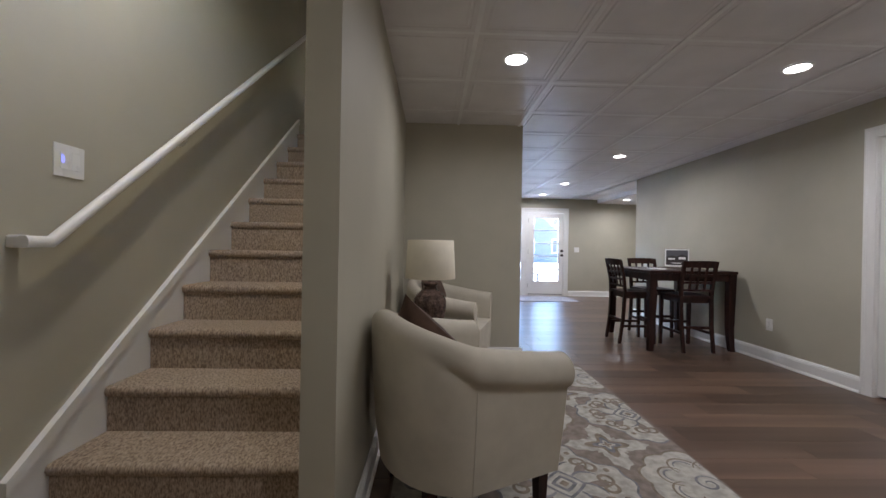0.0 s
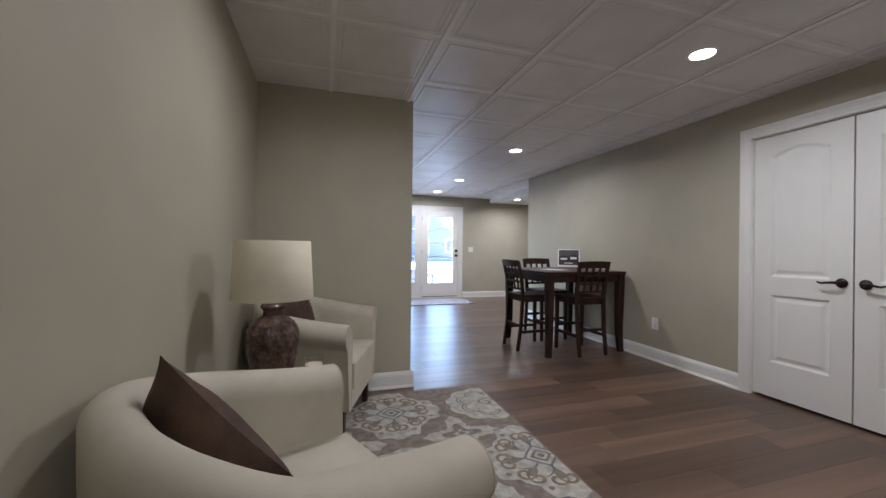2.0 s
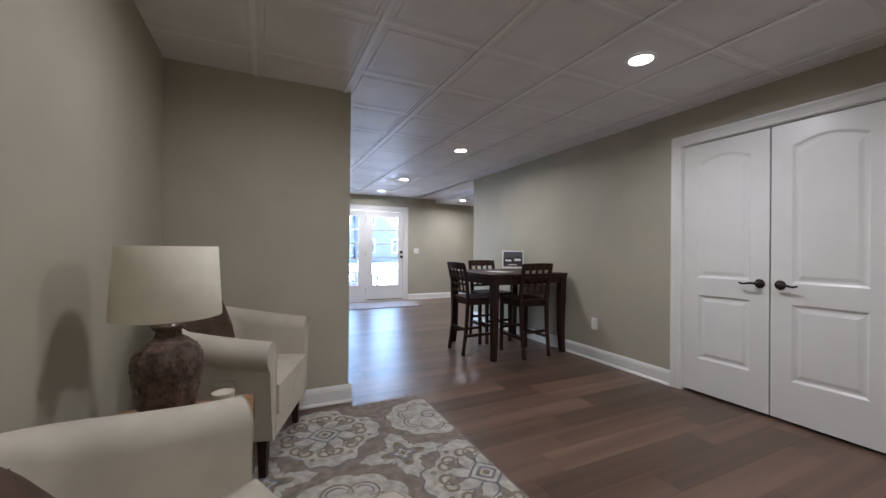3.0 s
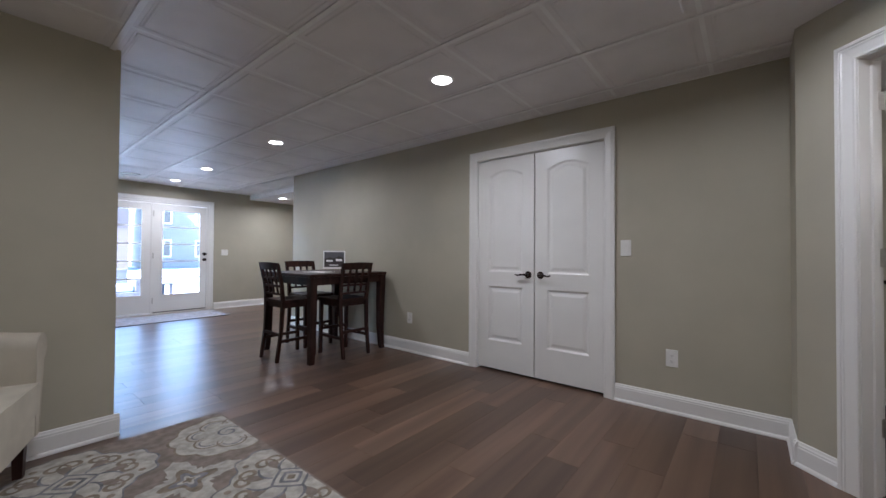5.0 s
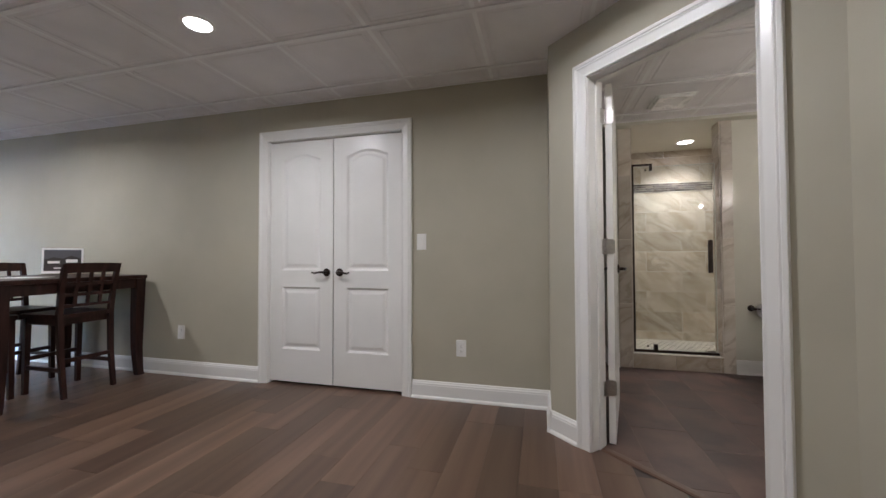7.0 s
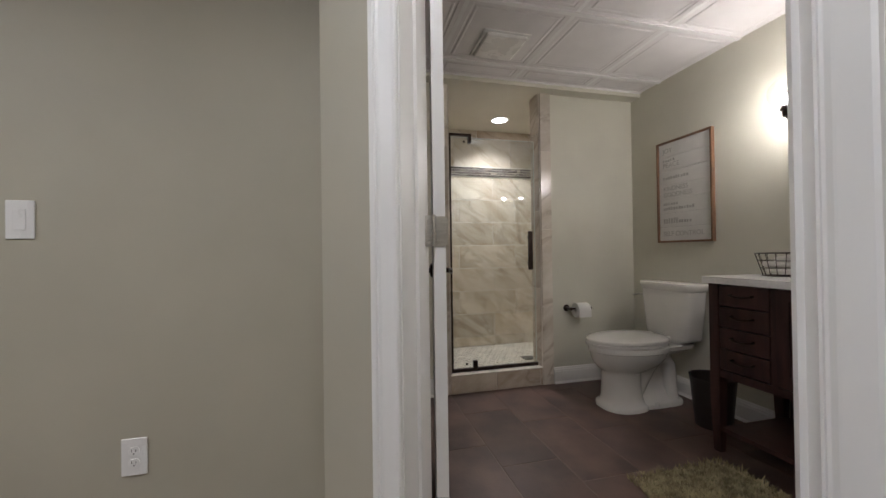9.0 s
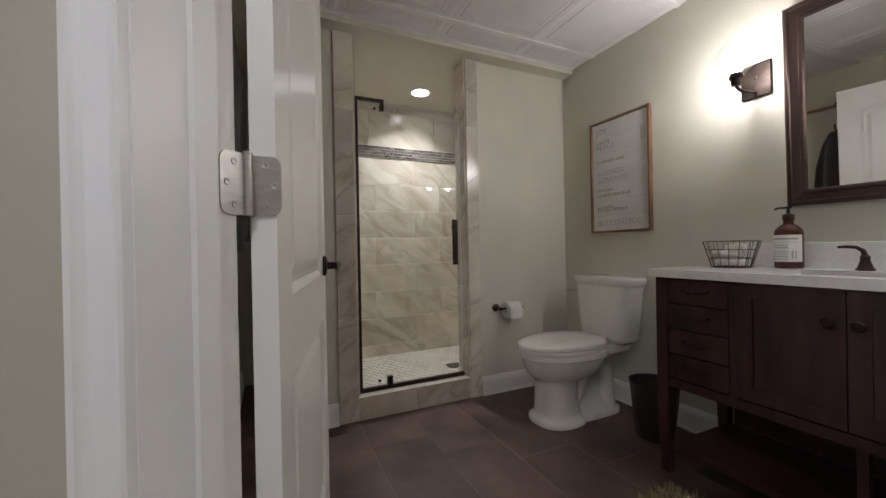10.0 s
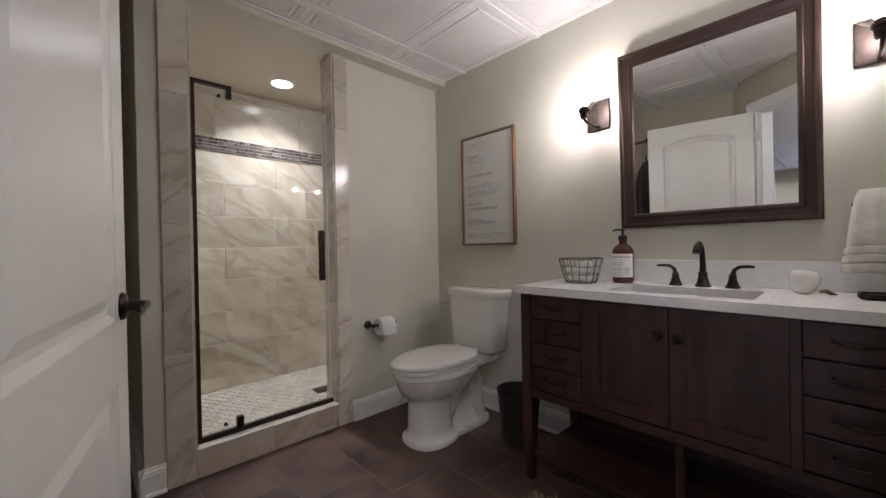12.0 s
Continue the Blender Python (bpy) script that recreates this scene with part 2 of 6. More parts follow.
def part(name, bm, material, parent=None, label="", bevel=0.0, seg=2, smooth=False, m=None):
    """Links a bmesh as one mesh object under a thing or part."""
    if bevel:
        bmesh.ops.bevel(bm, geom=[e for e in bm.edges if e.calc_face_angle(0) > 0.6], offset=bevel, segments=seg, affect="EDGES", profile=0.5)
    bmesh.ops.recalc_face_normals(bm, faces=bm.faces)
    if smooth:
        for f in bm.faces:
            f.smooth = True
        for e in bm.edges:
            e.smooth = e.calc_face_angle(0) < 0.75
    me = bpy.data.meshes.new(name)
    bm.to_mesh(me)
    bm.free()
    me.materials.append(material)
    ob = new(name, me)
    if m is not None:
        ob.matrix_basis = m
    if parent is not None:
        ob.parent = parent
    if label:
        tagged(ob, label)
    return ob


def structure(ob, label, category):
    return tagged(ob, label, category, kind="structure")


def thing(name, m, label, category, group=""):
    ob = new(name)
    ob.empty_display_size = 0.1
    ob.matrix_basis = m
    return tagged(ob, label, category, group)


def boxes(*bs, m=None):
    bm = bmesh.new()
    for b in bs:
        box(bm, *b, m=m)
    return bm


def lathe(bm, profile, seg=32, m=None):
    """Turns (radius, height) points about z."""
    rings = []
    for r, z in profile:
        if r < 1e-5:
            rings.append([bm.verts.new((0, 0, z))])
        else:
            rings.append([bm.verts.new((r * math.cos(2 * math.pi * i / seg), r * math.sin(2 * math.pi * i / seg), z)) for i in range(seg)])
    for a, b in zip(rings, rings[1:]):
        for i in range(seg):
            j = (i + 1) % seg
            if len(a) == 1 and len(b) == 1:
                continue
            if len(a) == 1:
                bm.faces.new((a[0], b[i], b[j]))
            elif len(b) == 1:
                bm.faces.new((a[i], a[j], b[0]))
            else:
                bm.faces.new((a[i], a[j], b[j], b[i]))
    if m is not None:
        bmesh.ops.transform(bm, matrix=m, verts=[v for ring in rings for v in ring])
    return bm


def tube(bm, pts, r, seg=10, closed=False):
    """A round bar along points; r is a radius or a list of radii."""
    pts = [Vector(p) for p in pts]
    n = len(pts)
    rad = r if isinstance(r, (list, tuple)) else [r] * n
    rings, up = [], None
    for i, p in enumerate(pts):
        a = pts[(i - 1) % n] if closed or i else p
        b = pts[(i + 1) % n] if closed or i < n - 1 else p
        d = (b - a).normalized()
        if up is None:
            up = d.orthogonal().normalized()
        up = (up - d * up.dot(d))
        up = up.normalized() if up.length > 1e-6 else d.orthogonal().normalized()
        s = d.cross(up)
        rings.append([bm.verts.new(p + (up * math.cos(2 * math.pi * k / seg) + s * math.sin(2 * math.pi * k / seg)) * rad[i]) for k in range(seg)])
    span = n if closed else n - 1
    for i in range(span):
        a, b = rings[i], rings[(i + 1) % n]
        for k in range(seg):
            bm.faces.new((a[k], a[(k + 1) % seg], b[(k + 1) % seg], b[k]))
    if not closed:
        bm.faces.new(rings[0])
        bm.faces.new(rings[-1])
    return bm


def loft(bm, rings, cap=True):
    """Skins closed rings of equal length."""
    vs = [[bm.verts.new(p) for p in ring] for ring in rings]
    for a, b in zip(vs, vs[1:]):
        n = len(a)
        for i in range(n):
            bm.faces.new((a[i], a[(i + 1) % n], b[(i + 1) % n], b[i]))
    if cap:
        bm.faces.new(vs[0])
        bm.faces.new(vs[-1])
    return bm


def prism(bm, outline, a, b, axis="z"):
    """Extrudes a 2D outline from a to b along an axis."""
    def at(p, d):
        return {"z": (p[0], p[1], d), "y": (p[0], d, p[1]), "x": (d, p[0], p[1])}[axis]
    return loft(bm, [[at(p, a) for p in outline], [at(p, b) for p in outline]])


def superellipse(cx, cy, rx, ry, z, n=32, e=2.0, egg=0.0):
    out = []
    for i in range(n):
        a = 2 * math.pi * i / n
        c, s = math.cos(a), math.sin(a)
        x = math.copysign(abs(c) ** (2 / e), c) * rx
        y = math.copysign(abs(s) ** (2 / e), s) * ry
        out.append((cx + x * (1 - egg * y / ry), cy + y, z))
    return out


# ---- large structure ----
H_LIV, H_BATH = 2.352, 2.32
EX, EY = 4.974, 1.733           # corner where the angled wall begins
DX, DY = 4.061, 0.820           # corner where it ends
# local frame of the angled wall: s along it from E to D, d into the bathroom
AU, AN = Vector((-0.70711, -0.70711, 0)), Vector((0.70711, -0.70711, 0))
M_ANG = Matrix(((AU.x, AN.x, 0, EX), (AU.y, AN.y, 0, EY), (0, 0, 1, 0), (0, 0, 0, 1)))

structure(part("subfloor", boxes((0.2, 7.6, -1.0, 10.35, -0.3, -0.012)), M_slab), "grey concrete slab under the flooring", "floor")
structure(part("wall_east", boxes((5.305, 5.42, 1.725, 2.815, 0, 2.5), (5.305, 5.42, 4.025, 7.53, 0, 2.5), (5.305, 5.42, 2.815, 4.025, 2.045, 2.5)), M_wall),
          "long greige painted wall with double door opening", "wall")
structure(part("wall_jog", boxes((4.966, 7.6, 1.62, 1.725, 0, 2.5)), M_wall), "short greige painted return wall", "wall")
structure(part("wall_angled", boxes((0.0113, 0.294, 0, 0.117, 0, 2.5), (1.055, 1.291, 0, 0.117, 0, 2.5), (0.294, 1.055, 0, 0.117, 2.045, 2.5), m=M_ANG), M_wall),
          "angled greige wall with the bathroom doorway", "wall")
structure(part("wall_south", boxes((0.27, 4.061, 0.705, 0.82, 0, 2.5)), M_wall), "plain greige wall closing the room", "wall")
structure(part("wall_stair", boxes((1.43, 1.54, 2.335, 10.35, 0, 5.0)), M_wall), "greige wall between the stairs and the seating nook", "wall")
structure(part("wall_west", boxes((0.27, 0.39, 0.705, 7.0, 0, 5.0)), M_wall), "greige stairwell wall carrying the handrail", "wall")
structure(part("wall_stub", boxes((1.53, 2.71, 4.92, 5.04, 0, 2.5)), M_wall), "greige stub wall at the end of the nook", "wall")
structure(part("wall_north", boxes((1.53, 3.21, 10.2, 10.35, 0, 2.6), (5.02, 7.3, 10.2, 10.35, 0, 2.6), (3.21, 5.02, 10.2, 10.35, 2.04, 2.6)), M_wall),
          "greige wall with the patio doors", "wall")
structure(part("wall_return", boxes((5.42, 7.3, 7.42, 7.53, 0, 2.5)), M_wall), "greige wall of the side bay", "wall")
structure(part("wall_far_east", boxes((7.2, 7.3, 7.53, 10.2, 0, 2.5)), M_wall), "greige wall closing the side bay", "wall")
structure(part("wall_closet", boxes((6.1, 6.2, 1.733, 5.2, 0, 2.5), (5.42, 6.1, 5.1, 5.2, 0, 2.5)), M_wall), "plain closet back wall", "wall")
structure(part("stairwell_top", boxes((0.27, 1.55, 1.9, 7.0, 5.0, 5.1), (0.39, 1.44, 6.9, 7.0, 2.0, 5.0), (0.39, 1.44, 1.9, 2.0, 2.36, 5.0), (0.39, 1.44, 2.0, 3.4, 3.10, 3.16), (0.39, 1.44, 3.34, 3.4, 3.16, 5.0)), M_wall), "plain walls closing the upper stairwell", "wall")

# bathroom walls
structure(part("wall_bath_south", boxes((3.5, 7.7, -0.78, -0.66, 0, 2.5)), M_bath), "soft green-grey bathroom wall with mirror", "wall")
structure(part("wall_bath_west", boxes((3.5, 3.62, -0.66, 0.705, 0, 2.5)), M_bath), "plain green-grey bathroom wall", "wall")
structure(part("wall_bath_east", boxes((6.505, 6.63, -0.66, 0.195, 0, 2.5), (6.505, 6.63, 0.94, 1.133, 0, 2.5)), M_bath), "green-grey bathroom wall beside the shower", "wall")
structure(part("wall_shower", boxes((7.47, 7.6, -0.66, 1.62, 0, 2.5), (6.63, 7.47, -0.52, -0.40, 0, 2.5), (6.63, 7.47, 1.02, 1.133, 0, 2.5)), M_bath), "walls enclosing the shower stall and niche", "wall")
structure(part("shower_ceiling", boxes((6.40, 7.47, -0.66, 1.62, 2.285, 2.36)), M_bath), "painted drywall soffit over the shower", "ceiling")


def tile_ceiling(name, x0, x1, y0, y1, z, gx, gy, pitch, keep, label):
    """Suspended ceiling: T-bars and framed panels, one mesh."""
    bm = bmesh.new()

    def ring_panel(ax, bx, ay, by):
        loops = []
        for inset, dz in ((0.012, 0.0015), (0.038, 0.0015), (0.043, 0.005), (0.052, 0.005), (0.058, 0.0012), (0.066, 0.0012), (0.072, 0.003)):
            ix = min(inset, (bx - ax) * 0.45)
            iy = min(inset, (by - ay) * 0.45)
            loops.append([bm.verts.new(p) for p in ((ax + ix, ay + iy, z + dz), (bx - ix, ay + iy, z + dz), (bx - ix, by - iy, z + dz), (ax + ix, by - iy, z + dz))])
        for a, b in zip(loops, loops[1:]):
            for k in range(4):
                bm.faces.new((a[k], b[k], b[(k + 1) % 4], a[(k + 1) % 4]))
        bm.faces.new(loops[-1])

    def cuts(a, b, g):
        k = math.ceil((a - g) / pitch + 1e-6)
        out = [a]
        while g + k * pitch < b - 1e-6:
            out.append(g + k * pitch)
            k += 1
        return out + [b]
    xs, ys = cuts(x0, x1, gx), cuts(y0, y1, gy)
    for ax, bx in zip(xs, xs[1:]):
        for ay, by in zip(ys, ys[1:]):
            if keep((ax + bx) / 2, (ay + by) / 2) and bx - ax > 0.03 and by - ay > 0.03:
                ring_panel(ax, bx, ay, by)
    for x in xs:
        for ay, by in zip(ys, ys[1:]):
            if keep(x, (ay + by) / 2):
                box(bm, x - 0.014, x + 0.014, ay, by, z - 0.007, z + 0.03)
    for y in ys:
        for ax, bx in zip(xs, xs[1:]):
            if keep((ax + bx) / 2, y):
                box(bm, ax + 0.012, bx - 0.012, y - 0.012, y + 0.012, z + 0.0005, z + 0.03)
    ob = part(name, bm, M_ceil)
    ob.data.materials.append(M_tbar)
    for pl in ob.data.polygons:
        if pl.center.z < z + 0.001:
            pl.material_index = 1
    return structure(ob, label, "ceiling")


def in_living(x, y):
    if x < 1.45 and y > 1.95:
        return False
    return x - y < 3.7


tile_ceiling("ceiling", 0.39, 5.305, 0.82, 10.2, H_LIV, 2.670, 3.331, 0.6096, in_living, "white suspended ceiling of framed two-foot panels")
tile_ceiling("ceiling_bay", 5.305, 5.80, 7.53, 10.2, H_LIV, 2.670, 3.331, 0.6096, in_living, "white suspended ceiling of framed panels in the bay")
structure(part("ceiling_deck", boxes((1.50, 5.80, 2.0, 10.2, 2.45, 2.5), (0.27, 5.0, 0.705, 2.0, 2.45, 2.5), (5.0, 5.42, 1.70, 7.53, 2.45, 2.5), (5.42, 6.2, 1.65, 5.2, 2.45, 2.5)), M_ceil), "plain deck above the ceiling panels", "ceiling")
structure(part("ceiling_soffit", boxes((5.80, 7.3, 7.42, 10.2, 2.255, 2.5)), M_ceil), "lower painted soffit over the side bay", "ceiling")


def in_bath(x, y):
    return y < 0.70 or x - y > 3.40


tile_ceiling("bath_ceiling", 3.62, 6.40, -0.66, 1.62, H_BATH, 5.60, 0.455, 0.60, in_bath, "white suspended bathroom ceiling of framed panels")
structure(part("bath_ceiling_deck", boxes((3.5, 7.6, -0.78, 0.705, 2.42, 2.48), (4.9, 7.6, 0.705, 1.70, 2.42, 2.48)), M_ceil), "plain deck above the bathroom ceiling", "ceiling")

# ---- trim ----
BASE = [(0.0, 0.0), (0.026, 0.0), (0.026, 0.007), (0.022, 0.016), (0.016, 0.022), (0.016, 0.098), (0.0135, 0.103), (0.0135, 0.111), (0.009, 0.118), (0.006, 0.128), (0.0, 0.131)]


def baseboard(p, q, side, label="white moulded baseboard with shoe"):
    """From p to q on the floor; side is the way it faces."""
    bm = bmesh.new()
    n = Vector((*side, 0)).normalized()
    loft(bm, [[Vector((*e, 0)) + n * d + Vector((0, 0, z)) for d, z in BASE] for e in (p, q)])
    structure(part("baseboard", bm, M_white), label, "baseboard")


baseboard((5.305, 1.725), (5.305, 2.732), (-1, 0))
baseboard((5.305, 4.108), (5.305, 7.556), (-1, 0))
baseboard((4.947, 1.725), (5.305, 1.725), (0, 1))
for a, b in ((-0.004, 0.211), (1.138, 1.285)):
    baseboard((EX + AU.x * a, EY + AU.y * a), (EX + AU.x * b, EY + AU.y * b), (-0.70711, 0.70711))
baseboard((0.39, 0.82), (4.061, 0.82), (0, 1))
baseboard((1.54, 2.309), (1.54, 4.92), (1, 0))
baseboard((1.43, 2.335), (1.566, 2.335), (0, -1))
baseboard((1.54, 4.92), (2.736, 4.92), (0, -1))
baseboard((2.71, 4.92), (2.71, 5.04), (1, 0))
baseboard((1.54, 10.2), (3.11, 10.2), (0, -1))
baseboard((5.118, 10.2), (7.2, 10.2), (0, -1))
baseboard((5.42, 7.53), (7.2, 7.53), (0, 1))
baseboard((7.2, 7.53), (7.2, 10.2), (-1, 0))
baseboard((6.505, -0.66), (6.505, 0.10), (-1, 0), "white bathroom baseboard")
baseboard((6.505, 1.055), (6.505, 1.155), (-1, 0), "white bathroom baseboard")
baseboard((6.48, 1.133), (7.47, 1.133), (0, 1), "white bathroom baseboard")
baseboard((3.62, -0.66), (6.505, -0.66), (0, 1), "white bathroom baseboard")
baseboard((5.06, 1.62), (7.47, 1.62), (0, -1), "white bathroom baseboard")

CASING = [(0.0, 0.0), (0.0, 0.010), (0.004, 0.013), (0.012, 0.011), (0.016, 0.011), (0.050, 0.016), (0.056, 0.020), (0.062, 0.017), (0.066, 0.022), (0.080, 0.022), (0.083, 0.019), (0.083, 0.0)]


def casing(name, m, a, b, top, label):
    """Door trim round an opening from a to b: m maps (along, out of the wall, up)."""
    bm = bmesh.new()
    loft(bm, [[m @ Vector(p) for p in ring] for ring in (
        [(a - u, v, 0.0) for u, v in CASING], [(a - u, v, top + u) for u, v in CASING],
        [(b + u, v, top + u) for u, v in CASING], [(b + u, v, 0.0) for u, v in CASING])])
    return structure(part(name, bm, M_white), label, "trim")


def jamb(m, a, b, top, depth, stop, label):
    ob = part("door_jamb", boxes((a, a + 0.004, -depth, 0.0, 0, top), (b - 0.004, b, -depth, 0.0, 0, top), (a, b, -depth, 0.0, top - 0.004, top),
                                 (a + 0.004, a + 0.014, -stop, -stop + 0.030, 0, top - 0.004), (b - 0.014, b - 0.004, -stop, -stop + 0.030, 0, top - 0.004),
                                 (a + 0.014, b - 0.014, -stop, -stop + 0.030, top - 0.014, top - 0.004), m=m), M_white)
    return structure(ob, label, "door frame")


M_E = Matrix(((0, -1, 0, 5.305), (1, 0, 0, 0), (0, 0, 1, 0), (0, 0, 0, 1)))      # along y, out to -x
M_A = Matrix(((AU.x, -AN.x, 0, EX), (AU.y, -AN.y, 0, EY), (0, 0, 1, 0), (0, 0, 0, 1)))
M_A_IN = Matrix(((AU.x, AN.x, 0, EX + AN.x * 0.117), (AU.y, AN.y, 0, EY + AN.y * 0.117), (0, 0, 1, 0), (0, 0, 0, 1)))
M_N = Matrix(((1, 0, 0, 0), (0, -1, 0, 10.2), (0, 0, 1, 0), (0, 0, 0, 1)))
casing("trim_closet", M_E, 2.815, 4.025, 2.045, "white moulded casing round the closet doors")
jamb(M_E, 2.815, 4.025, 2.045, 0.115, 0.112, "white closet door jamb")
casing("trim_bath", M_A, 0.294, 1.055, 2.045, "white moulded casing round the bathroom door")
casing("trim_bath_inside", M_A_IN, 0.294, 1.055, 2.045, "white moulded casing inside the bathroom")
jamb(M_A, 0.294, 1.055, 2.045, 0.117, 0.090, "white bathroom door jamb")
casing("trim_patio", M_N, 3.21, 5.02, 2.04, "white casing round the patio doors")
# threshold strip
bm = bmesh.new()
prism(bm, [(0.06, 0.0), (0.06, 0.004), (0.07, 0.009), (0.10, 0.009), (0.11, 0.004), (0.11, 0.0)], 0.298, 1.051, "x")
structure(part("threshold", bm, M_plank, m=M_ANG), "dark wood threshold strip in the bathroom doorway", "threshold")


# ---- doors ----
def arch(a, b, z0, z1, rise, n=14):
    """Outline of a panel with an arched head."""
    pts = [(a, z0), (b, z0), (b, z1)]
    for i in range(1, n):
        u = i / n
        pts.append((b + (a - b) * u, z1 + rise * math.sin(math.pi * u)))
    return pts + [(a, z1)]


def door_leaf(parent, w, h, t=0.035):
    """Two-panel door with an arched upper panel: local x across, y through, z up."""
    s = 0.115
    bm = bmesh.new()
    box(bm, 0, s, 0, t, 0, h)
    box(bm, w - s, w, 0, t, 0, h)
    box(bm, s, w - s, 0, t, 0, 0.27)
    box(bm, s, w - s, 0, t, 0.79, 0.93)
    head = [(s, h), (s, 1.86)] + [(s + (w - 2 * s) * i / 14, 1.86 + 0.048 * math.sin(math.pi * i / 14)) for i in range(1, 14)] + [(w - s, 1.86), (w - s, h)]
    prism(bm, head, 0, t, "y")
    leaf = part("leaf", bm, M_white, parent)
    for a, z0, z1, rise in ((s, 0.27, 0.79, 0.0), (s, 0.93, 1.86, 0.048)):
        bm = bmesh.new()
        rings = []
        for inset, d in ((0.0, 0.001), (0.006, 0.004), (0.016, 0.011), (0.030, 0.011), (0.052, 0.004), (0.056, 0.004)):
            o = arch(s + inset, w - s - inset, z0 + inset, z1 - inset, rise, 14) if rise else [(s + inset, z0 + inset), (w - s - inset, z0 + inset), (w - s - inset, z1 - inset), (s + inset, z1 - inset)]
            rings.append([(x, d, z) for x, z in o])
        loft(bm, rings, cap=False)
        bm.verts.ensure_lookup_table()
        k = len(rings[0])
        bm.faces.new(bm.verts[-k:])
        far = [[(x, t - y, z) for x, y, z in ring] for ring in rings]
        loft(bm, far, cap=False)
        bm.verts.ensure_lookup_table()
        bm.faces.new(bm.verts[-k:])
        part("panel", bm, M_white, parent)
    return leaf


def lever(parent, x, z, way, y=0.0, out=-1):
    """Round rose with a curved lever."""
    h = part("handle", lathe(bmesh.new(), [(0, 0), (0.032, 0), (0.033, 0.004), (0.028, 0.010), (0.012, 0.013), (0.011, 0.045), (0.0, 0.045)], 24,
                             pose(x, y, z, 90 if out < 0 else -90)), M_bronze, parent, "dark bronze lever handle", smooth=True)
    bm = bmesh.new()
    pts = [(x, y + out * 0.045, z), (x + way * 0.02, y + out * 0.05, z + 0.003), (x + way * 0.05, y + out * 0.05, z + 0.001), (x + way * 0.085, y + out * 0.048, z - 0.006), (x + way * 0.11, y + out * 0.046, z + 0.002)]
    tube(bm, pts, [0.010, 0.0095, 0.008, 0.0075, 0.006], 10)
    part("lever", bm, M_bronze, h, smooth=True)
    return h


W2 = 0.5945
for k, y0 in enumerate((2.821, 3.4245)):
    # leaf's local x runs along +y, its face towards the room
    m = Matrix(((0, 1, 0, 5.327), (1, 0, 0, y0), (0, 0, 1, 0.020), (0, 0, 0, 1)))
    d = thing("door_%d" % (k + 1), m, "closed white two-panel closet door with arched panel", "door", "closet doors")
    d["kind"] = "structure"
    door_leaf(d, W2, 2.016)
    lever(d, W2 - 0.055 if k == 0 else 0.055, 0.915, -1 if k == 0 else 1)

# bathroom door, swung into the bathroom
PIV = M_ANG @ Vector((0.302, 0.140, 0))
LEAF = -12.0
c, s_ = math.cos(radians(LEAF)), math.sin(radians(LEAF))
m = Matrix(((c, -s_, 0, PIV.x), (s_, c, 0, PIV.y), (0, 0, 1, 0.012), (0, 0, 0, 1))) @ Matrix.Translation((0.010, -0.035, 0))
bdoor = thing("door_3", m, "open white two-panel bathroom door", "door")
bdoor["kind"] = "structure"
door_leaf(bdoor, 0.755, 2.026)
lever(bdoor, 0.695, 0.955, -1, 0.0, -1)
lever(bdoor, 0.695, 0.955, -1, 0.035, 1)


def hinge_plate(bm, m):
    """One leaf of a hinge: rounded plate in the local xz plane, 55 by 89 mm."""
    pts = [(0.0, -0.0445), (0.030, -0.0445)] + [(0.030 + 0.014 * math.sin(radians(a)), -0.0305 - 0.014 * math.cos(radians(a))) for a in (30, 60, 90)] + \
          [(0.030 + 0.014 * math.cos(radians(a)), 0.0305 + 0.014 * math.sin(radians(a))) for a in (0, 30, 60)] + [(0.030, 0.0445), (0.0, 0.0445)]
    loft(bm, [[m @ Vector((x, 0, z)) for x, z in pts], [m @ Vector((x, 0.0022, z)) for x, z in pts]])


TO_DOOR = bdoor.matrix_basis.inverted()
for z in (0.32, 1.111, 1.85):
    bm = bmesh.new()
    tube(bm, [(0, 0, -0.0445), (0, 0, 0.0445)], 0.0065, 14)
    for zz in (-0.027, -0.009, 0.009, 0.027):
        tube(bm, [(0, 0, zz - 0.0004), (0, 0, zz + 0.0004)], 0.0070, 14)
    lathe(bm, [(0, 0.0445), (0.0075, 0.0445), (0.0075, 0.047), (0.004, 0.050), (0, 0.050)], 14)
    hg = part("hinge", bm, M_steel, bdoor, "satin nickel hinge with rounded corners", smooth=True, m=TO_DOOR @ pose(PIV.x, PIV.y, z) @ Matrix.Scale(0.96, 4))
    for kk, way in enumerate((Vector((-AN.x, -AN.y, 0)), Vector((s_, -c, 0)))):
        out = Vector((AU.x, AU.y, 0)) if kk == 0 else Vector((-c, -s_, 0))
        base = out * (-0.003 if kk == 0 else -0.010)
        m = Matrix(((way.x, out.x, 0, base.x), (way.y, out.y, 0, base.y), (0, 0, 1, 0), (0, 0, 0, 1)))
        bm = bmesh.new()
        hinge_plate(bm, m)
        for sx, sz in ((0.022, 0.030), (0.034, 0.0), (0.022, -0.030)):
            lathe(bm, [(0.0048, 0.0), (0.0045, 0.0012), (0.0016, 0.0006), (0, 0.0006)], 10, m @ pose(sx, 0.0024, sz, -90))
        part("hinge_plate", bm, M_steel, hg)


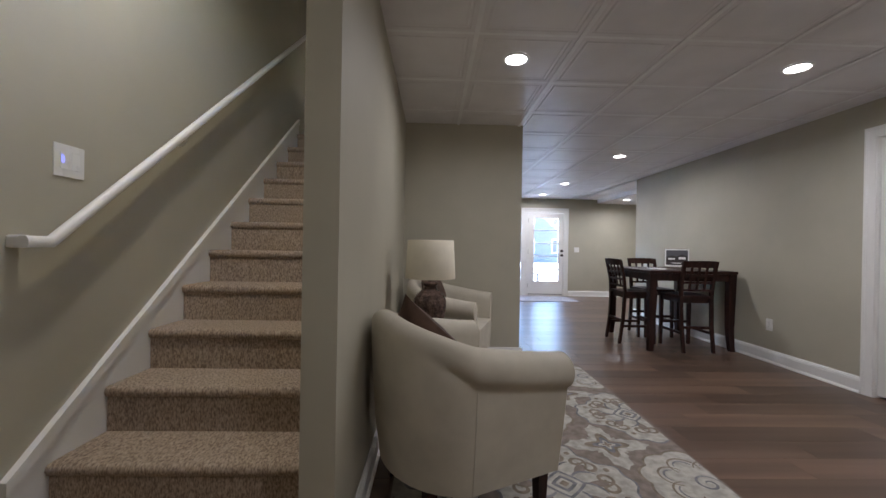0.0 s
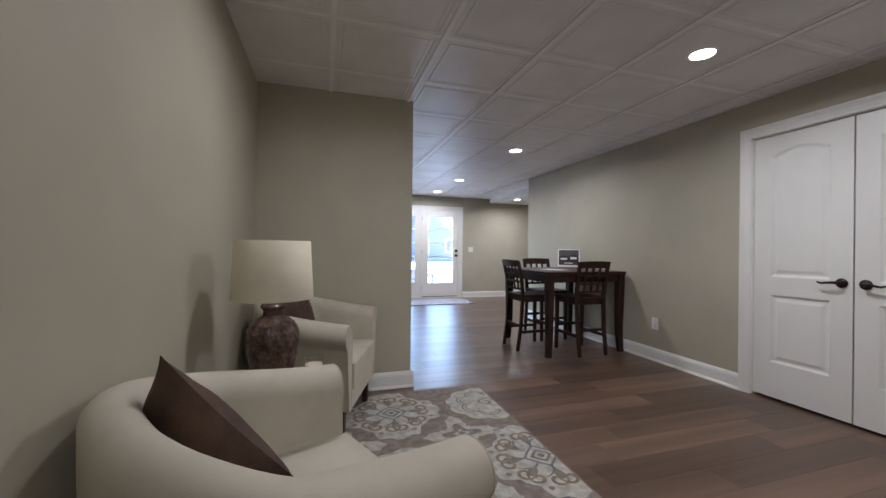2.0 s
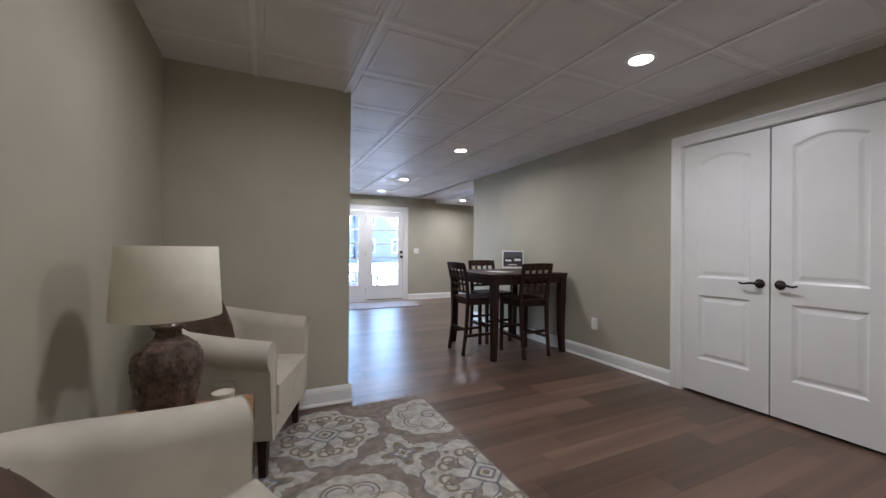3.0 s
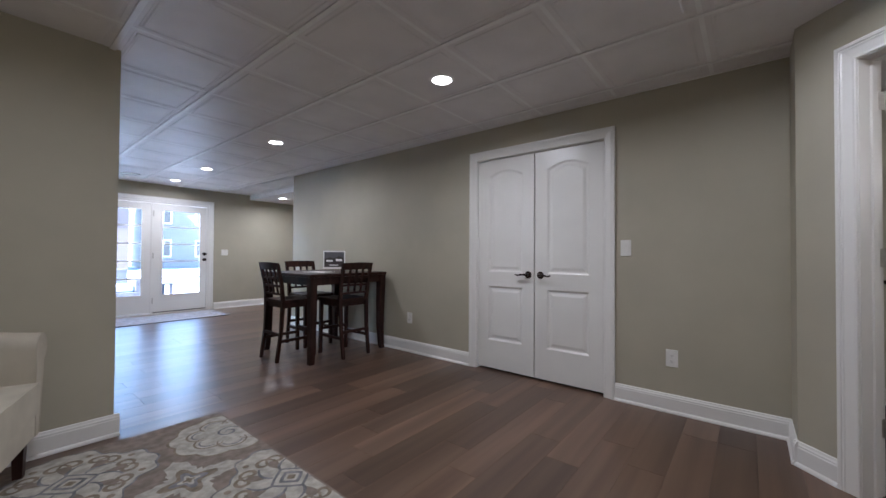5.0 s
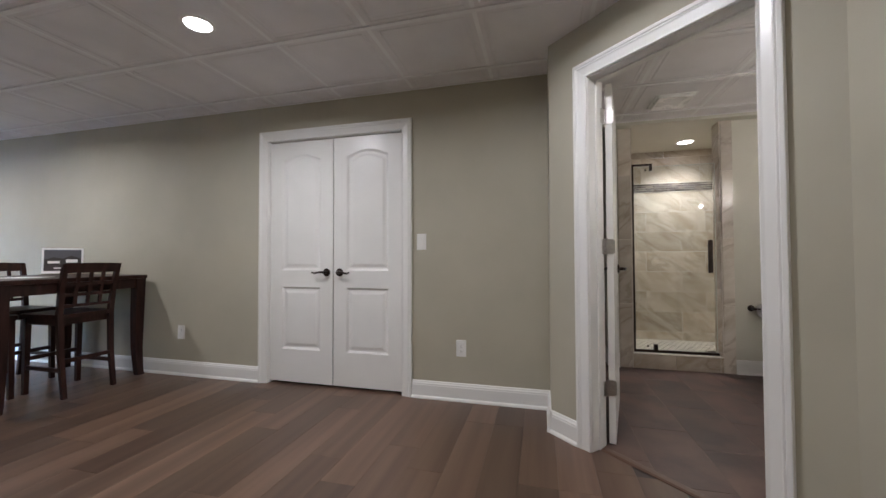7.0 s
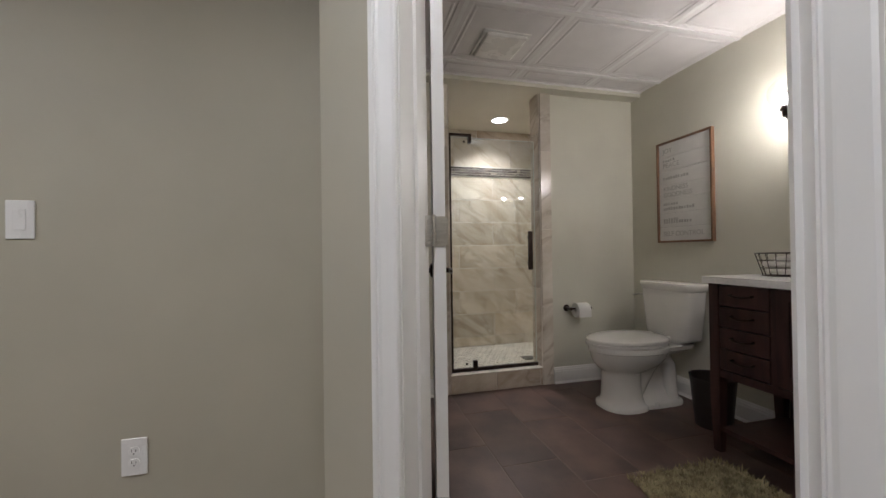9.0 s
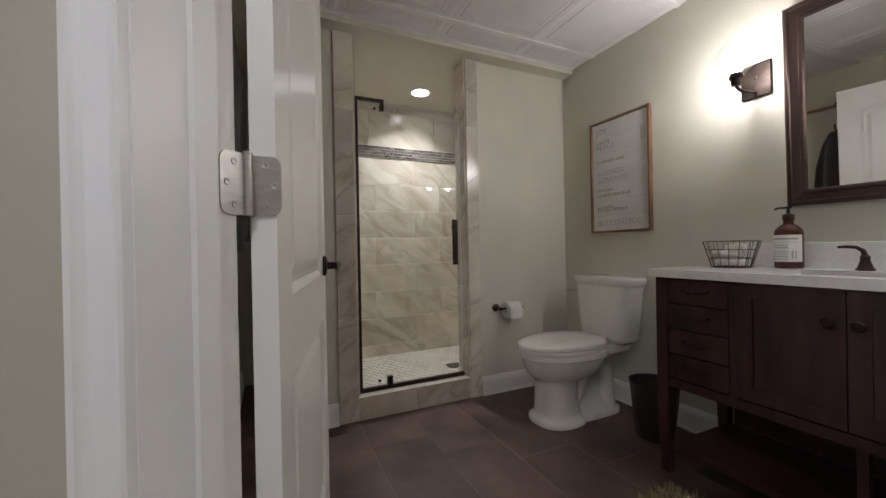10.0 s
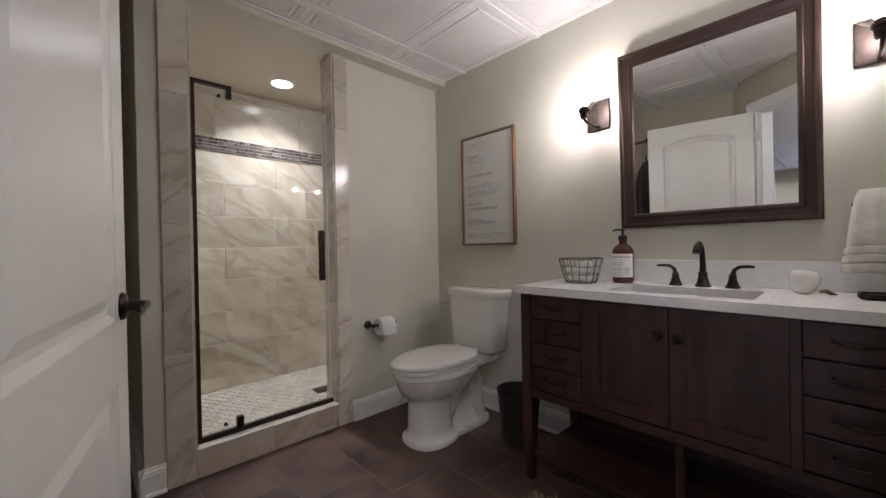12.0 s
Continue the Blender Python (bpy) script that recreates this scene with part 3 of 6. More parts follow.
# ---- lamps ----
def downlight(x, y, z, watts, label, color=WARM, spread=166):
    d = thing("ceiling_light", pose(x, y, z), label, "downlight", "recessed ceiling lights")
    part("trim_ring", lathe(bmesh.new(), [(0.066, -0.001), (0.070, -0.006), (0.086, -0.004), (0.088, 0.0), (0.066, 0.0)], 32), M_white, d, "white trim ring", smooth=True)
    part("lens", lathe(bmesh.new(), [(0.067, -0.0035), (0.0, -0.0035)], 32), M_lens, d, "glowing frosted lens")
    la = new("downlight_lamp", bpy.data.lights.new("downlight_lamp", "AREA"))
    la.data.shape, la.data.size, la.data.energy, la.data.color = "DISK", 0.13, watts, color
    la.data.spread = radians(spread)
    la.matrix_basis = pose(x, y, z - 0.006)
    return d


for x, y in ((4.23, 3.61), (4.24, 6.01), (4.26, 8.1), (4.26, 9.5)):
    downlight(x, y, H_LIV, LAMP_WATTS, "lit recessed downlight in the panel ceiling")
downlight(2.35, 3.61, H_LIV, LAMP_WATTS * 0.48, "lit recessed downlight over the seating nook")
# assumed lamp, position guessed; brightens the angled wall and door casing
downlight(4.1, 1.75, H_LIV, LAMP_WATTS * 0.55, "unseen downlight assumed outside the bathroom door")
# unseen lamp added on the grid's next spot to brighten wall end and armchair
downlight(2.35, 1.21, H_LIV, LAMP_WATTS * 0.45, "unseen downlight added near the plain wall")
downlight(0.92, 2.50, 3.10, LAMP_WATTS * 1.08, "lit recessed downlight over the foot of the stairs", STAIR_WARM)
downlight(6.1, 9.4, 2.255, LAMP_WATTS, "lit recessed downlight in the soffit")
downlight(7.12, 0.266, 2.285, BATH_WATTS, "lit recessed downlight over the shower", spread=116)


# ---- stairs ----
stairs = thing("stairs", pose(0.39, 0, 0), "straight flight of stairs in tan cut-pile carpet", "stairs")
stairs["kind"] = "structure"
RISE, RUN, Y0, Z0 = 0.1980, 0.2486, 2.612, 0.283
for k in range(-1, 12):
    y, z = Y0 + RUN * k, (Z0 + RISE * k)
    nose = [(y - 0.002, z - 0.046), (y - 0.012, z - 0.038), (y - 0.018, z - 0.022), (y - 0.014, z - 0.007), (y - 0.002, z + 0.001), (y + RUN + 0.01, z + 0.001), (y + RUN + 0.01, z - 0.042)]
    bm = bmesh.new()
    prism(bm, nose, 0.020, 1.05, "x")
    part("tread", bm, M_carpet, stairs, smooth=True)
    part("riser", boxes((0.020, 1.05, y, y + 0.03, max(0.0, z - RISE - 0.02), z - 0.03)), M_carpet, stairs)
# skirt board with its cap
bm = bmesh.new()
sl = RISE / RUN
lo, hi = 2.47, 5.15
prism(bm, [(lo, 0.0), (lo, 0.272 + 0.0), (hi, 0.272 + (hi - lo) * sl), (hi, 0.0)], 0.0, 0.016, "x")
structure(part("skirt_board", bm, M_white, m=pose(0.39, 0, 0)), "white stair skirt board", "trim")
bm = bmesh.new()
prism(bm, [(lo - 0.004, 0.246), (hi, 0.246 + (hi - lo) * sl), (hi, 0.300 + (hi - lo) * sl), (lo - 0.004, 0.300)], 0.0, 0.026, "x")
structure(part("skirt_cap", bm, M_white, m=pose(0.39, 0, 0), bevel=0.006), "white cap moulding on the skirt board", "trim")
# handrail
rail = thing("handrail", pose(0.39, 0, 0), "white painted handrail on the stairwell wall", "handrail")
bm = bmesh.new()
rs = 0.842
prof = [(-0.017, -0.020), (0.017, -0.020), (0.021, -0.008), (0.019, 0.010), (0.010, 0.020), (-0.010, 0.020), (-0.019, 0.010), (-0.021, -0.008)]
loft(bm, [[(0.062 + u, 2.470, 1.112 + w) for u, w in prof], [(0.062 + u, 2.560, 1.112 + w) for u, w in prof], [(0.062 + u, 5.4, 1.112 + (5.4 - 2.560) * rs + w) for u, w in prof]])
part("rail", bm, M_white, rail, smooth=True)
part("return", boxes((0.0, 0.050, 2.472, 2.515, 1.090, 1.134)), M_white, rail, bevel=0.008)
for y in (3.3, 4.6):
    bm = bmesh.new()
    z = 1.112 + (y - 2.560) * rs
    tube(bm, [(0.0, y, z - 0.075), (0.03, y, z - 0.075), (0.055, y, z - 0.06), (0.062, y, z - 0.02)], 0.007)
    part("bracket", bm, M_steel, rail)


# ---- plates ----
def plate(name, m, w, h, label, category, kind_):
    """Wall plate: local x across, y out of the wall, z up."""
    p = thing(name, m, label, category)
    part("cover", boxes((-w / 2, w / 2, 0.0, 0.006, -h / 2, h / 2)), M_plastic, p, bevel=0.0022)
    if kind_ == "outlet":
        for zz in (-0.0195, 0.0195):
            bm = bmesh.new()
            prism(bm, [(0.017 * math.cos(a), zz + max(-0.0135, min(0.0135, 0.017 * math.sin(a)))) for a in [2 * math.pi * i / 20 for i in range(20)]], 0.006, 0.0075, "y")
            r = part("receptacle", bm, M_plastic, p)
            part("slot", boxes((-0.007, -0.005, 0.0075, 0.0078, zz - 0.002, zz + 0.007), (0.005, 0.007, 0.0075, 0.0078, zz - 0.002, zz + 0.006), (-0.002, 0.002, 0.0075, 0.0078, zz - 0.010, zz - 0.006)), M_black, r)
    else:
        for xx in ([-0.023, 0.023] if kind_ == "double" else [0.0]):
            r = part("rocker", boxes((xx - 0.0165, xx + 0.0165, 0.006, 0.0085, -0.033, 0.033)), M_plastic, p, bevel=0.001)
    return p


def on_east(y, z):
    return Matrix(((0, -1, 0, 5.305), (-1, 0, 0, y), (0, 0, 1, z), (0, 0, 0, 1)))


plate("wall_outlet", on_east(2.352, 0.385), 0.075, 0.122, "white duplex outlet on the greige wall", "outlet", "outlet")
plate("wall_outlet", on_east(4.945, 0.385), 0.075, 0.122, "white duplex outlet beside the pub table", "outlet", "outlet")
plate("light_switch", on_east(2.655, 1.173), 0.075, 0.122, "white rocker switch beside the closet doors", "switch", "single")
plate("light_switch", pose(5.312, 10.2, 1.128, 0, 0, 180), 0.12, 0.12, "white double switch beside the patio doors", "switch", "double")
sw = plate("light_switch", Matrix(((0, 1, 0, 0.39), (1, 0, 0, 2.690), (0, 0, 1, 1.428), (0, 0, 0, 1))), 0.124, 0.126, "white double switch with a blue indicator light", "switch", "double")
part("indicator", boxes((-0.036, -0.030, 0.0085, 0.0092, -0.008, 0.022), (-0.028, -0.024, 0.0085, 0.0092, -0.012, 0.016)), M_blue, sw, "blue glowing indicator")


# ---- seating nook ----
def armchair(m, label):
    ch = thing("armchair", m, label, "armchair", "nook armchairs")
    a, xb = 0.335, -0.40
    path = [(xb * i / 8, a, 0.0, 1.0, 0.0) for i in range(8)]
    q0 = 0.24
    for i in range(25):
        # the back meets each arm at a seam, with a slight turn
        t = q0 + (math.pi - 2 * q0) * i / 24
        x, y = xb - 0.228 * (math.sin(t) - math.sin(q0)) / (1 - math.sin(q0)), a * math.cos(t) / math.cos(q0)
        n = Vector((-math.sin(t) * a / math.cos(q0), math.cos(t) * 0.228 / (1 - math.sin(q0)), 0)).normalized()
        path.append((x, y, n.x, n.y, min(1.0, 7.0 * min(i, 24 - i) / 24)))
    path += [(xb - xb * i / 8, -a, 0.0, -1.0, 0.0) for i in range(1, 9)]
    rings, inner = [], []
    for k, (x, y, nx, ny, b) in enumerate(path):
        u = 1 - abs(2 * k / (len(path) - 1) - 1)
        h = 0.700 + 0.15 * (u * u * (3 - 2 * u) * 0.5 + u * 0.5)
        rc, ro = 0.072 - 0.024 * b, 0.020 - 0.018 * b
        sec = [(-0.010, 0.200), (0.006, 0.206), (0.028, 0.36), (0.047, h - 0.19), (0.050, h - 0.150 + 0.04 * b)]
        sec += [(max(ro + rc * math.cos(radians(q)), 0.050 * b if q < 10 else -1.0), h - rc + rc * math.sin(radians(q))) for q in (-62, -40, -18, 5, 30, 55, 80, 105, 130, 155, 180)]
        sec += [(-0.044, h - 0.15), (-0.048, 0.40), (-0.040, 0.200)]
        rings.append([(x + nx * o, y + ny * o, z) for o, z in sec])
        inner.append((x - nx * 0.045, y - ny * 0.045))
    bm = bmesh.new()
    loft(bm, rings)
    part("shell", bm, M_fabric, ch, smooth=True)
    # stitched seams where the arms meet the back
    for ring in (rings[8], rings[32]):
        bm = bmesh.new()
        tube(bm, ring[1:5], 0.0028, 6)
        part("seam", bm, M_fabric, ch, smooth=True)
    # piped front edges of the arms
    for ring in (rings[0], rings[-1]):
        bm = bmesh.new()
        tube(bm, [(p[0] + 0.001, p[1], p[2]) for p in ring], 0.0022, 6, closed=True)
        part("piping", bm, M_fabric, ch, smooth=True)
    # seat base and cushion inside the shell
    for name, z0, z1, fx, bev in (("seat_base", 0.202, 0.315, 0.000, 0.012), ("seat_cushion", 0.318, 0.465, 0.016, 0.028)):
        bm = bmesh.new()
        o = [(fx, inner[0][1])] + inner[1:-1:2] + [(fx, inner[-1][1])]
        prism(bm, o, z0, z1, "z")
        part(name, bm, M_fabric, ch, bevel=bev, seg=3, smooth=True)
    for lx, ly in ((-0.055, 0.30), (-0.055, -0.30), (-0.52, 0.22), (-0.52, -0.22)):
        bm = bmesh.new()
        w0, w1 = 0.017, 0.024
        loft(bm, [[(lx + sx * w, ly + sy * w, z) for sx, sy in ((-1, -1), (1, -1), (1, 1), (-1, 1))] for w, z in ((w0, 0.011), (w1, 0.215))])
        part("leg", bm, M_espresso, ch, "dark tapered wooden leg")
    return ch


def cushion(m, label):
    """Square scatter cushion, standing in its local yz plane, face to +x."""
    p = thing("cushion", m, label, "cushion", "brown scatter cushions")
    n, h = 26, 0.186
    bm = bmesh.new()
    grid = {}
    for side in (1, -1):
        for i in range(n + 1):
            for j in range(n + 1):
                u, v = 2 * i / n - 1, 2 * j / n - 1
                edge = abs(u) > 0.999 or abs(v) > 0.999
                if edge and side < 0:
                    grid[side, i, j] = grid[1, i, j]
                    continue
                d = 0.074 * ((1 - u * u) * (1 - v * v)) ** 0.55
                pull = 1 - 0.06 * (1 - u * u) * abs(v) ** 3 - 0.06 * (1 - v * v) * abs(u) ** 3
                d += 0.004 * noise.noise(Vector((u * 3, v * 3, side * 2))) if not edge else 0
                grid[side, i, j] = bm.verts.new((side * d, u * h * pull, v * h * pull))
        for i in range(n):
            for j in range(n):
                bm.faces.new([grid[side, a, b] for a, b in ((i, j), (i + 1, j), (i + 1, j + 1), (i, j + 1))])
    part("cover", bm, M_brown, p, smooth=True)
    for cu, cv in ((0.55, -0.45), (0.1, -0.6), (0.6, 0.25)):
        bm = bmesh.new()
        for k in range(-4, 5):
            for sgn in (1, -1):
                vv = cv + 0.075 * k
                ang = radians(35) * sgn
                L = 0.12 * (1 - abs(k) / 6)
                q = [(cu + sgn * 0.012, vv), (cu + sgn * (0.012 + L * 0.5), vv + 0.05), (cu + sgn * (0.012 + L), vv + 0.07), (cu + sgn * (0.012 + L * 0.6), vv + 0.015)]
                f = []
                for u, v in q:
                    u, v = max(-0.9, min(0.9, u)), max(-0.9, min(0.9, v))
                    d = 0.074 * ((1 - u * u) * (1 - v * v)) ** 0.55 + 0.005
                    f.append(bm.verts.new((d, u * h, v * h)))
                bm.faces.new(f)
        part("embroidered_sprig", bm, M_embroid, p, "cream embroidered leaf sprig")
    return p


armchair(pose(2.215, 3.015, 0, 0, 0, 24.5), "cream upholstered tub armchair with a rolled top")
armchair(pose(2.275, 4.385, -0.0, 0, 0, -18.5), "cream upholstered tub armchair by the stub wall")
cushion(pose(1.788, 2.79, 0.665, 36, -14, 52), "dark brown cushion with leaf embroidery leaning in the armchair")
cushion(pose(1.86, 4.48, 0.665, 0, -16, -26), "dark brown cushion with cream leaf embroidery on the armchair")

# side table, lamp and candle
st = thing("side_table", pose(1.86, 3.66, 0), "small brown wooden side table with rounded corners", "table")
bm = bmesh.new()
o = []
for cx, cy, a0 in ((0.19, 0.15, 0), (-0.19, 0.15, 90), (-0.19, -0.15, 180), (0.19, -0.15, 270)):
    o += [(cx + 0.04 * math.cos(radians(a0 + q)), cy + 0.04 * math.sin(radians(a0 + q))) for q in (0, 22, 45, 67, 90)]
prism(bm, o, 0.505, 0.530, "z")
part("tabletop", bm, M_walnut, st, "brown veneered top", bevel=0.003)
bm = bmesh.new()
prism(bm, [(x * 1.012, y * 1.012) for x, y in o], 0.500, 0.524, "z")
part("edge_band", bm, M_espresso, st, "dark edge band")
for sx in (-1, 1):
    for sy in (-1, 1):
        part("leg", boxes((sx * 0.17 - 0.016, sx * 0.17 + 0.016, sy * 0.13 - 0.016, sy * 0.13 + 0.016, 0.0, 0.50)), M_espresso, st, bevel=0.003)
for sy in (-0.131, 0.131):
    part("apron", boxes((-0.17, 0.17, sy - 0.006, sy + 0.006, 0.44, 0.50)), M_espresso, st)

lamp = thing("table_lamp", pose(1.815, 3.665, 0.531), "brown hammered ceramic table lamp with cream drum shade, unlit", "lamp")
bm = bmesh.new()
shape = [(0, 0), (0.075, 0), (0.082, 0.006), (0.095, 0.06), (0.112, 0.13), (0.121, 0.18), (0.118, 0.215), (0.100, 0.245), (0.066, 0.268), (0.046, 0.278), (0.043, 0.295), (0.052, 0.303), (0.056, 0.312), (0.050, 0.320), (0.030, 0.324), (0, 0.324)]
dense = []
for (r0, z0), (r1, z1) in zip(shape, shape[1:]):
    k = max(1, int(math.hypot(r1 - r0, z1 - z0) / 0.0038)) if z0 >= 0.006 and z1 <= 0.268 else 1
    dense += [(r0 + (r1 - r0) * q / k, z0 + (z1 - z0) * q / k) for q in range(k)]
lathe(bm, dense + [shape[-1]], 180)
for v in bm.verts:
    if 0.01 < v.co.z < 0.262:
        # hammered dents
        dent = 0.0050 * min(0.9, noise.voronoi(v.co * 80.0)[0][0] * 1.5)
        v.co.x *= 1 - dent / 0.1
        v.co.y *= 1 - dent / 0.1
part("base", bm, M_ceramic, lamp, "glazed hammered brown base", smooth=True, m=Matrix.Diagonal((0.93, 0.93, 1.12, 1)))
part("stem", lathe(bmesh.new(), [(0, 0.362), (0.012, 0.362), (0.012, 0.42), (0.018, 0.42), (0.018, 0.47), (0, 0.47)], 16), M_bronze, lamp)
bm = bmesh.new()
lathe(bm, [(0.166, 0.382), (0.167, 0.384), (0.153, 0.632), (0.152, 0.633), (0.1505, 0.632), (0.164, 0.384), (0.166, 0.382)], 64)
part("shade", bm, M_shade, lamp, "cream linen drum shade", smooth=True)
bm = bmesh.new()
for a in (0, 120, 240):
    tube(bm, [(0.012 * math.cos(radians(a)), 0.012 * math.sin(radians(a)), 0.455), (0.1505 * math.cos(radians(a)), 0.1505 * math.sin(radians(a)), 0.622)], 0.002, 6)
part("spider", bm, M_bronze, lamp)
candle = thing("candle_jar", pose(1.985, 3.70, 0.531) @ Matrix.Scale(1.15, 4), "cream candle in a clear glass jar", "candle")
part("jar", lathe(bmesh.new(), [(0, 0.0), (0.036, 0.0), (0.038, 0.004), (0.038, 0.092), (0.036, 0.092), (0.036, 0.006), (0, 0.006)], 28), M_globe, candle, smooth=True).visible_shadow = False
part("wax", lathe(bmesh.new(), [(0, 0.007), (0.0345, 0.007), (0.0345, 0.062), (0.030, 0.060), (0, 0.060)], 28), M_shade, candle, "cream wax", smooth=True)


# ---- rug ----
rug = thing("area_rug", pose(0, 0, 0), "taupe area rug with cream scroll medallions and stars", "rug")
bm = bmesh.new()
box(bm, 1.65, 3.25, 2.40, 4.80, 0.001, 0.009)
part("rug_body", bm, M_rug, rug, bevel=0.003)
RZ = 0.0095


def clip(p):
    return (max(1.662, min(3.238, p[0])), max(2.412, min(4.788, p[1])))


def flat(bm, pts, z):
    """A flat patch of pile, clipped to the rug's edge."""
    pts = [clip(p) for p in pts]
    c = bm.verts.new((sum(p[0] for p in pts) / len(pts), sum(p[1] for p in pts) / len(pts), z))
    vs = [bm.verts.new((*p, z)) for p in pts]
    for i in range(len(vs)):
        bm.faces.new((c, vs[i], vs[(i + 1) % len(vs)]))


def ribbon(bm, pts, w, z):
    prev = None
    for i, p in enumerate(pts):
        a, b = Vector(pts[max(0, i - 1)]), Vector(pts[min(len(pts) - 1, i + 1)])
        d = (b - a)
        if d.length < 1e-6:
            continue
        d.normalize()
        ww = w * (0.45 + 0.55 * math.sin(math.pi * min(1, (i + 1) / len(pts))))
        q = [clip((p[0] - d.y * ww, p[1] + d.x * ww)), clip((p[0] + d.y * ww, p[1] - d.x * ww))]
        cur = [bm.verts.new((*q[0], z)), bm.verts.new((*q[1], z))]
        if prev:
            bm.faces.new((prev[0], prev[1], cur[1], cur[0]))
        prev = cur


def spiral(cx, cy, r, a0, turn, sgn, n=26):
    return [(cx + r * (1 - 0.85 * i / n) * math.cos(a0 + sgn * turn * i / n), cy + r * (1 - 0.85 * i / n) * math.sin(a0 + sgn * turn * i / n)) for i in range(n + 1)]


bm_c, bm_t, bm_g, bm_r = bmesh.new(), bmesh.new(), bmesh.new(), bmesh.new()
PX, PY = 0.70, 0.75
for i in range(-1, 3):
    for j in range(-3, 2):
        cx, cy = 2.47 + PX * i, 4.43 + PY * j
        if not (1.3 < cx < 3.5 and 2.1 < cy < 5.0):
            continue
        if (i + j) % 2 == 0:
            # scroll medallion: scalloped outline with eight points
            o = []
            for k in range(96):
                a = 2 * math.pi * k / 96
                r = 0.285 + 0.035 * math.cos(4 * a) + 0.022 * abs(math.sin(4 * a)) + 0.014 * math.cos(16 * a)
                o.append((cx + r * math.cos(a) * 1.02, cy + r * math.sin(a) * 1.1))
            flat(bm_g, [(cx + (x - cx) * 1.035, cy + (y - cy) * 1.035) for x, y in o], RZ)
            flat(bm_c, o, RZ + 0.0004)
            for q in range(8):
                a = math.pi / 4 * q + math.pi / 8
                for sgn in (1, -1):
                    sx, sy = cx + 0.208 * math.cos(a + sgn * 0.235), cy + 0.218 * math.sin(a + sgn * 0.235)
                    ribbon(bm_t, spiral(sx, sy, 0.050, a + sgn * 2.0, 7.0, -sgn), 0.0100, RZ + 0.0008)
                # open ground between the lobes, and a grey stem
                gx, gy = math.cos(a + math.pi / 8), math.sin(a + math.pi / 8)
                flat(bm_r, [(cx + gx * (0.165 + 0.050 * math.cos(b)) - gy * 0.024 * math.sin(b) * (1 + 0.5 * math.cos(b)), cy + gy * (0.165 + 0.050 * math.cos(b)) + gx * 0.024 * math.sin(b) * (1 + 0.5 * math.cos(b))) for b in [2 * math.pi * e / 16 for e in range(16)]], RZ + 0.0006)
                ribbon(bm_g, [(cx + d * math.cos(a + 0.42 * math.sin(d * 16)), cy + d * math.sin(a + 0.42 * math.sin(d * 16))) for d in [0.085 + 0.016 * e for e in range(8)]], 0.0075, RZ + 0.0010)
                flat(bm_t, [(cx + 0.272 * math.cos(a) + 0.016 * math.cos(b), cy + 0.284 * math.sin(a) + 0.016 * math.sin(b)) for b in [math.pi * e / 5 for e in range(10)]], RZ + 0.0010)
            for rr, bmx, dz in ((0.108, bm_g, 0.0012), (0.090, bm_c, 0.0015), (0.064, bm_g, 0.0018), (0.042, bm_c, 0.0021), (0.024, bm_t, 0.0024)):
                flat(bmx, [(cx + rr * math.cos(a) / (abs(math.cos(a)) + abs(math.sin(a))) ** 0.8, cy + rr * math.sin(a) / (abs(math.cos(a)) + abs(math.sin(a))) ** 0.8) for a in [2 * math.pi * k / 32 for k in range(32)]], RZ + dz)
        else:
            # cloud of petals
            for rr, bmx, dz in ((0.270, bm_t, 0.0), (0.258, bm_c, 0.0004)):
                flat(bmx, [(cx + rr * (1 + 0.10 * abs(math.sin(5 * a))) * math.cos(a) * 1.05, cy + rr * (1 + 0.10 * abs(math.sin(5 * a))) * math.sin(a)) for a in [2 * math.pi * k / 80 for k in range(80)]], RZ + dz)
            for q in range(7):
                a = 2 * math.pi * q / 7
                px, py = cx + 0.14 * math.cos(a), cy + 0.14 * math.sin(a)
                ribbon(bm_t, [(px + 0.075 * math.cos(a + b), py + 0.075 * math.sin(a + b)) for b in [-2.0 + 0.25 * e for e in range(17)]], 0.006, RZ + 0.0008)
                ribbon(bm_g, [(px + 0.05 * math.cos(a + b), py + 0.05 * math.sin(a + b)) for b in [-1.4 + 0.25 * e for e in range(12)]], 0.005, RZ + 0.0008)
            ribbon(bm_g, spiral(cx, cy, 0.07, 0, 9, 1), 0.007, RZ + 0.0008)
        # star between the medallions
        sx, sy = cx + PX / 2 + 0.02, cy - PY / 2 - 0.02
        for rr, bmx, dz in ((0.235, bm_c, 0.0), (0.130, bm_t, 0.0004), (0.085, bm_g, 0.0008), (0.050, bm_c, 0.0012), (0.028, bm_t, 0.0016)):
            pts = []
            for k in range(48):
                a = 2 * math.pi * k / 48
                r = rr * (0.46 + 0.54 * abs(math.cos(2 * a)) ** 3.0 + (0.05 * math.cos(24 * a) if rr > 0.2 else 0))
                pts.append((sx + r * math.cos(a), sy + r * math.sin(a)))
            flat(bmx, pts, RZ + dz)
for nm, bmx, mt, lb in (("cream_motif", bm_c, M_rug_cream, "cream pile motifs"), ("tan_motif", bm_t, M_rug_tan, "tan scroll lines"), ("grey_motif", bm_g, M_rug_grey, "blue-grey scroll lines"), ("ground_motif", bm_r, M_rug, "taupe ground showing between the lobes")):
    o = tagged(part(nm, bmx, mt, rug), lb, kind="stuff")
    for pl in o.data.polygons:
        if pl.normal.z < 0:
            pl.flip()


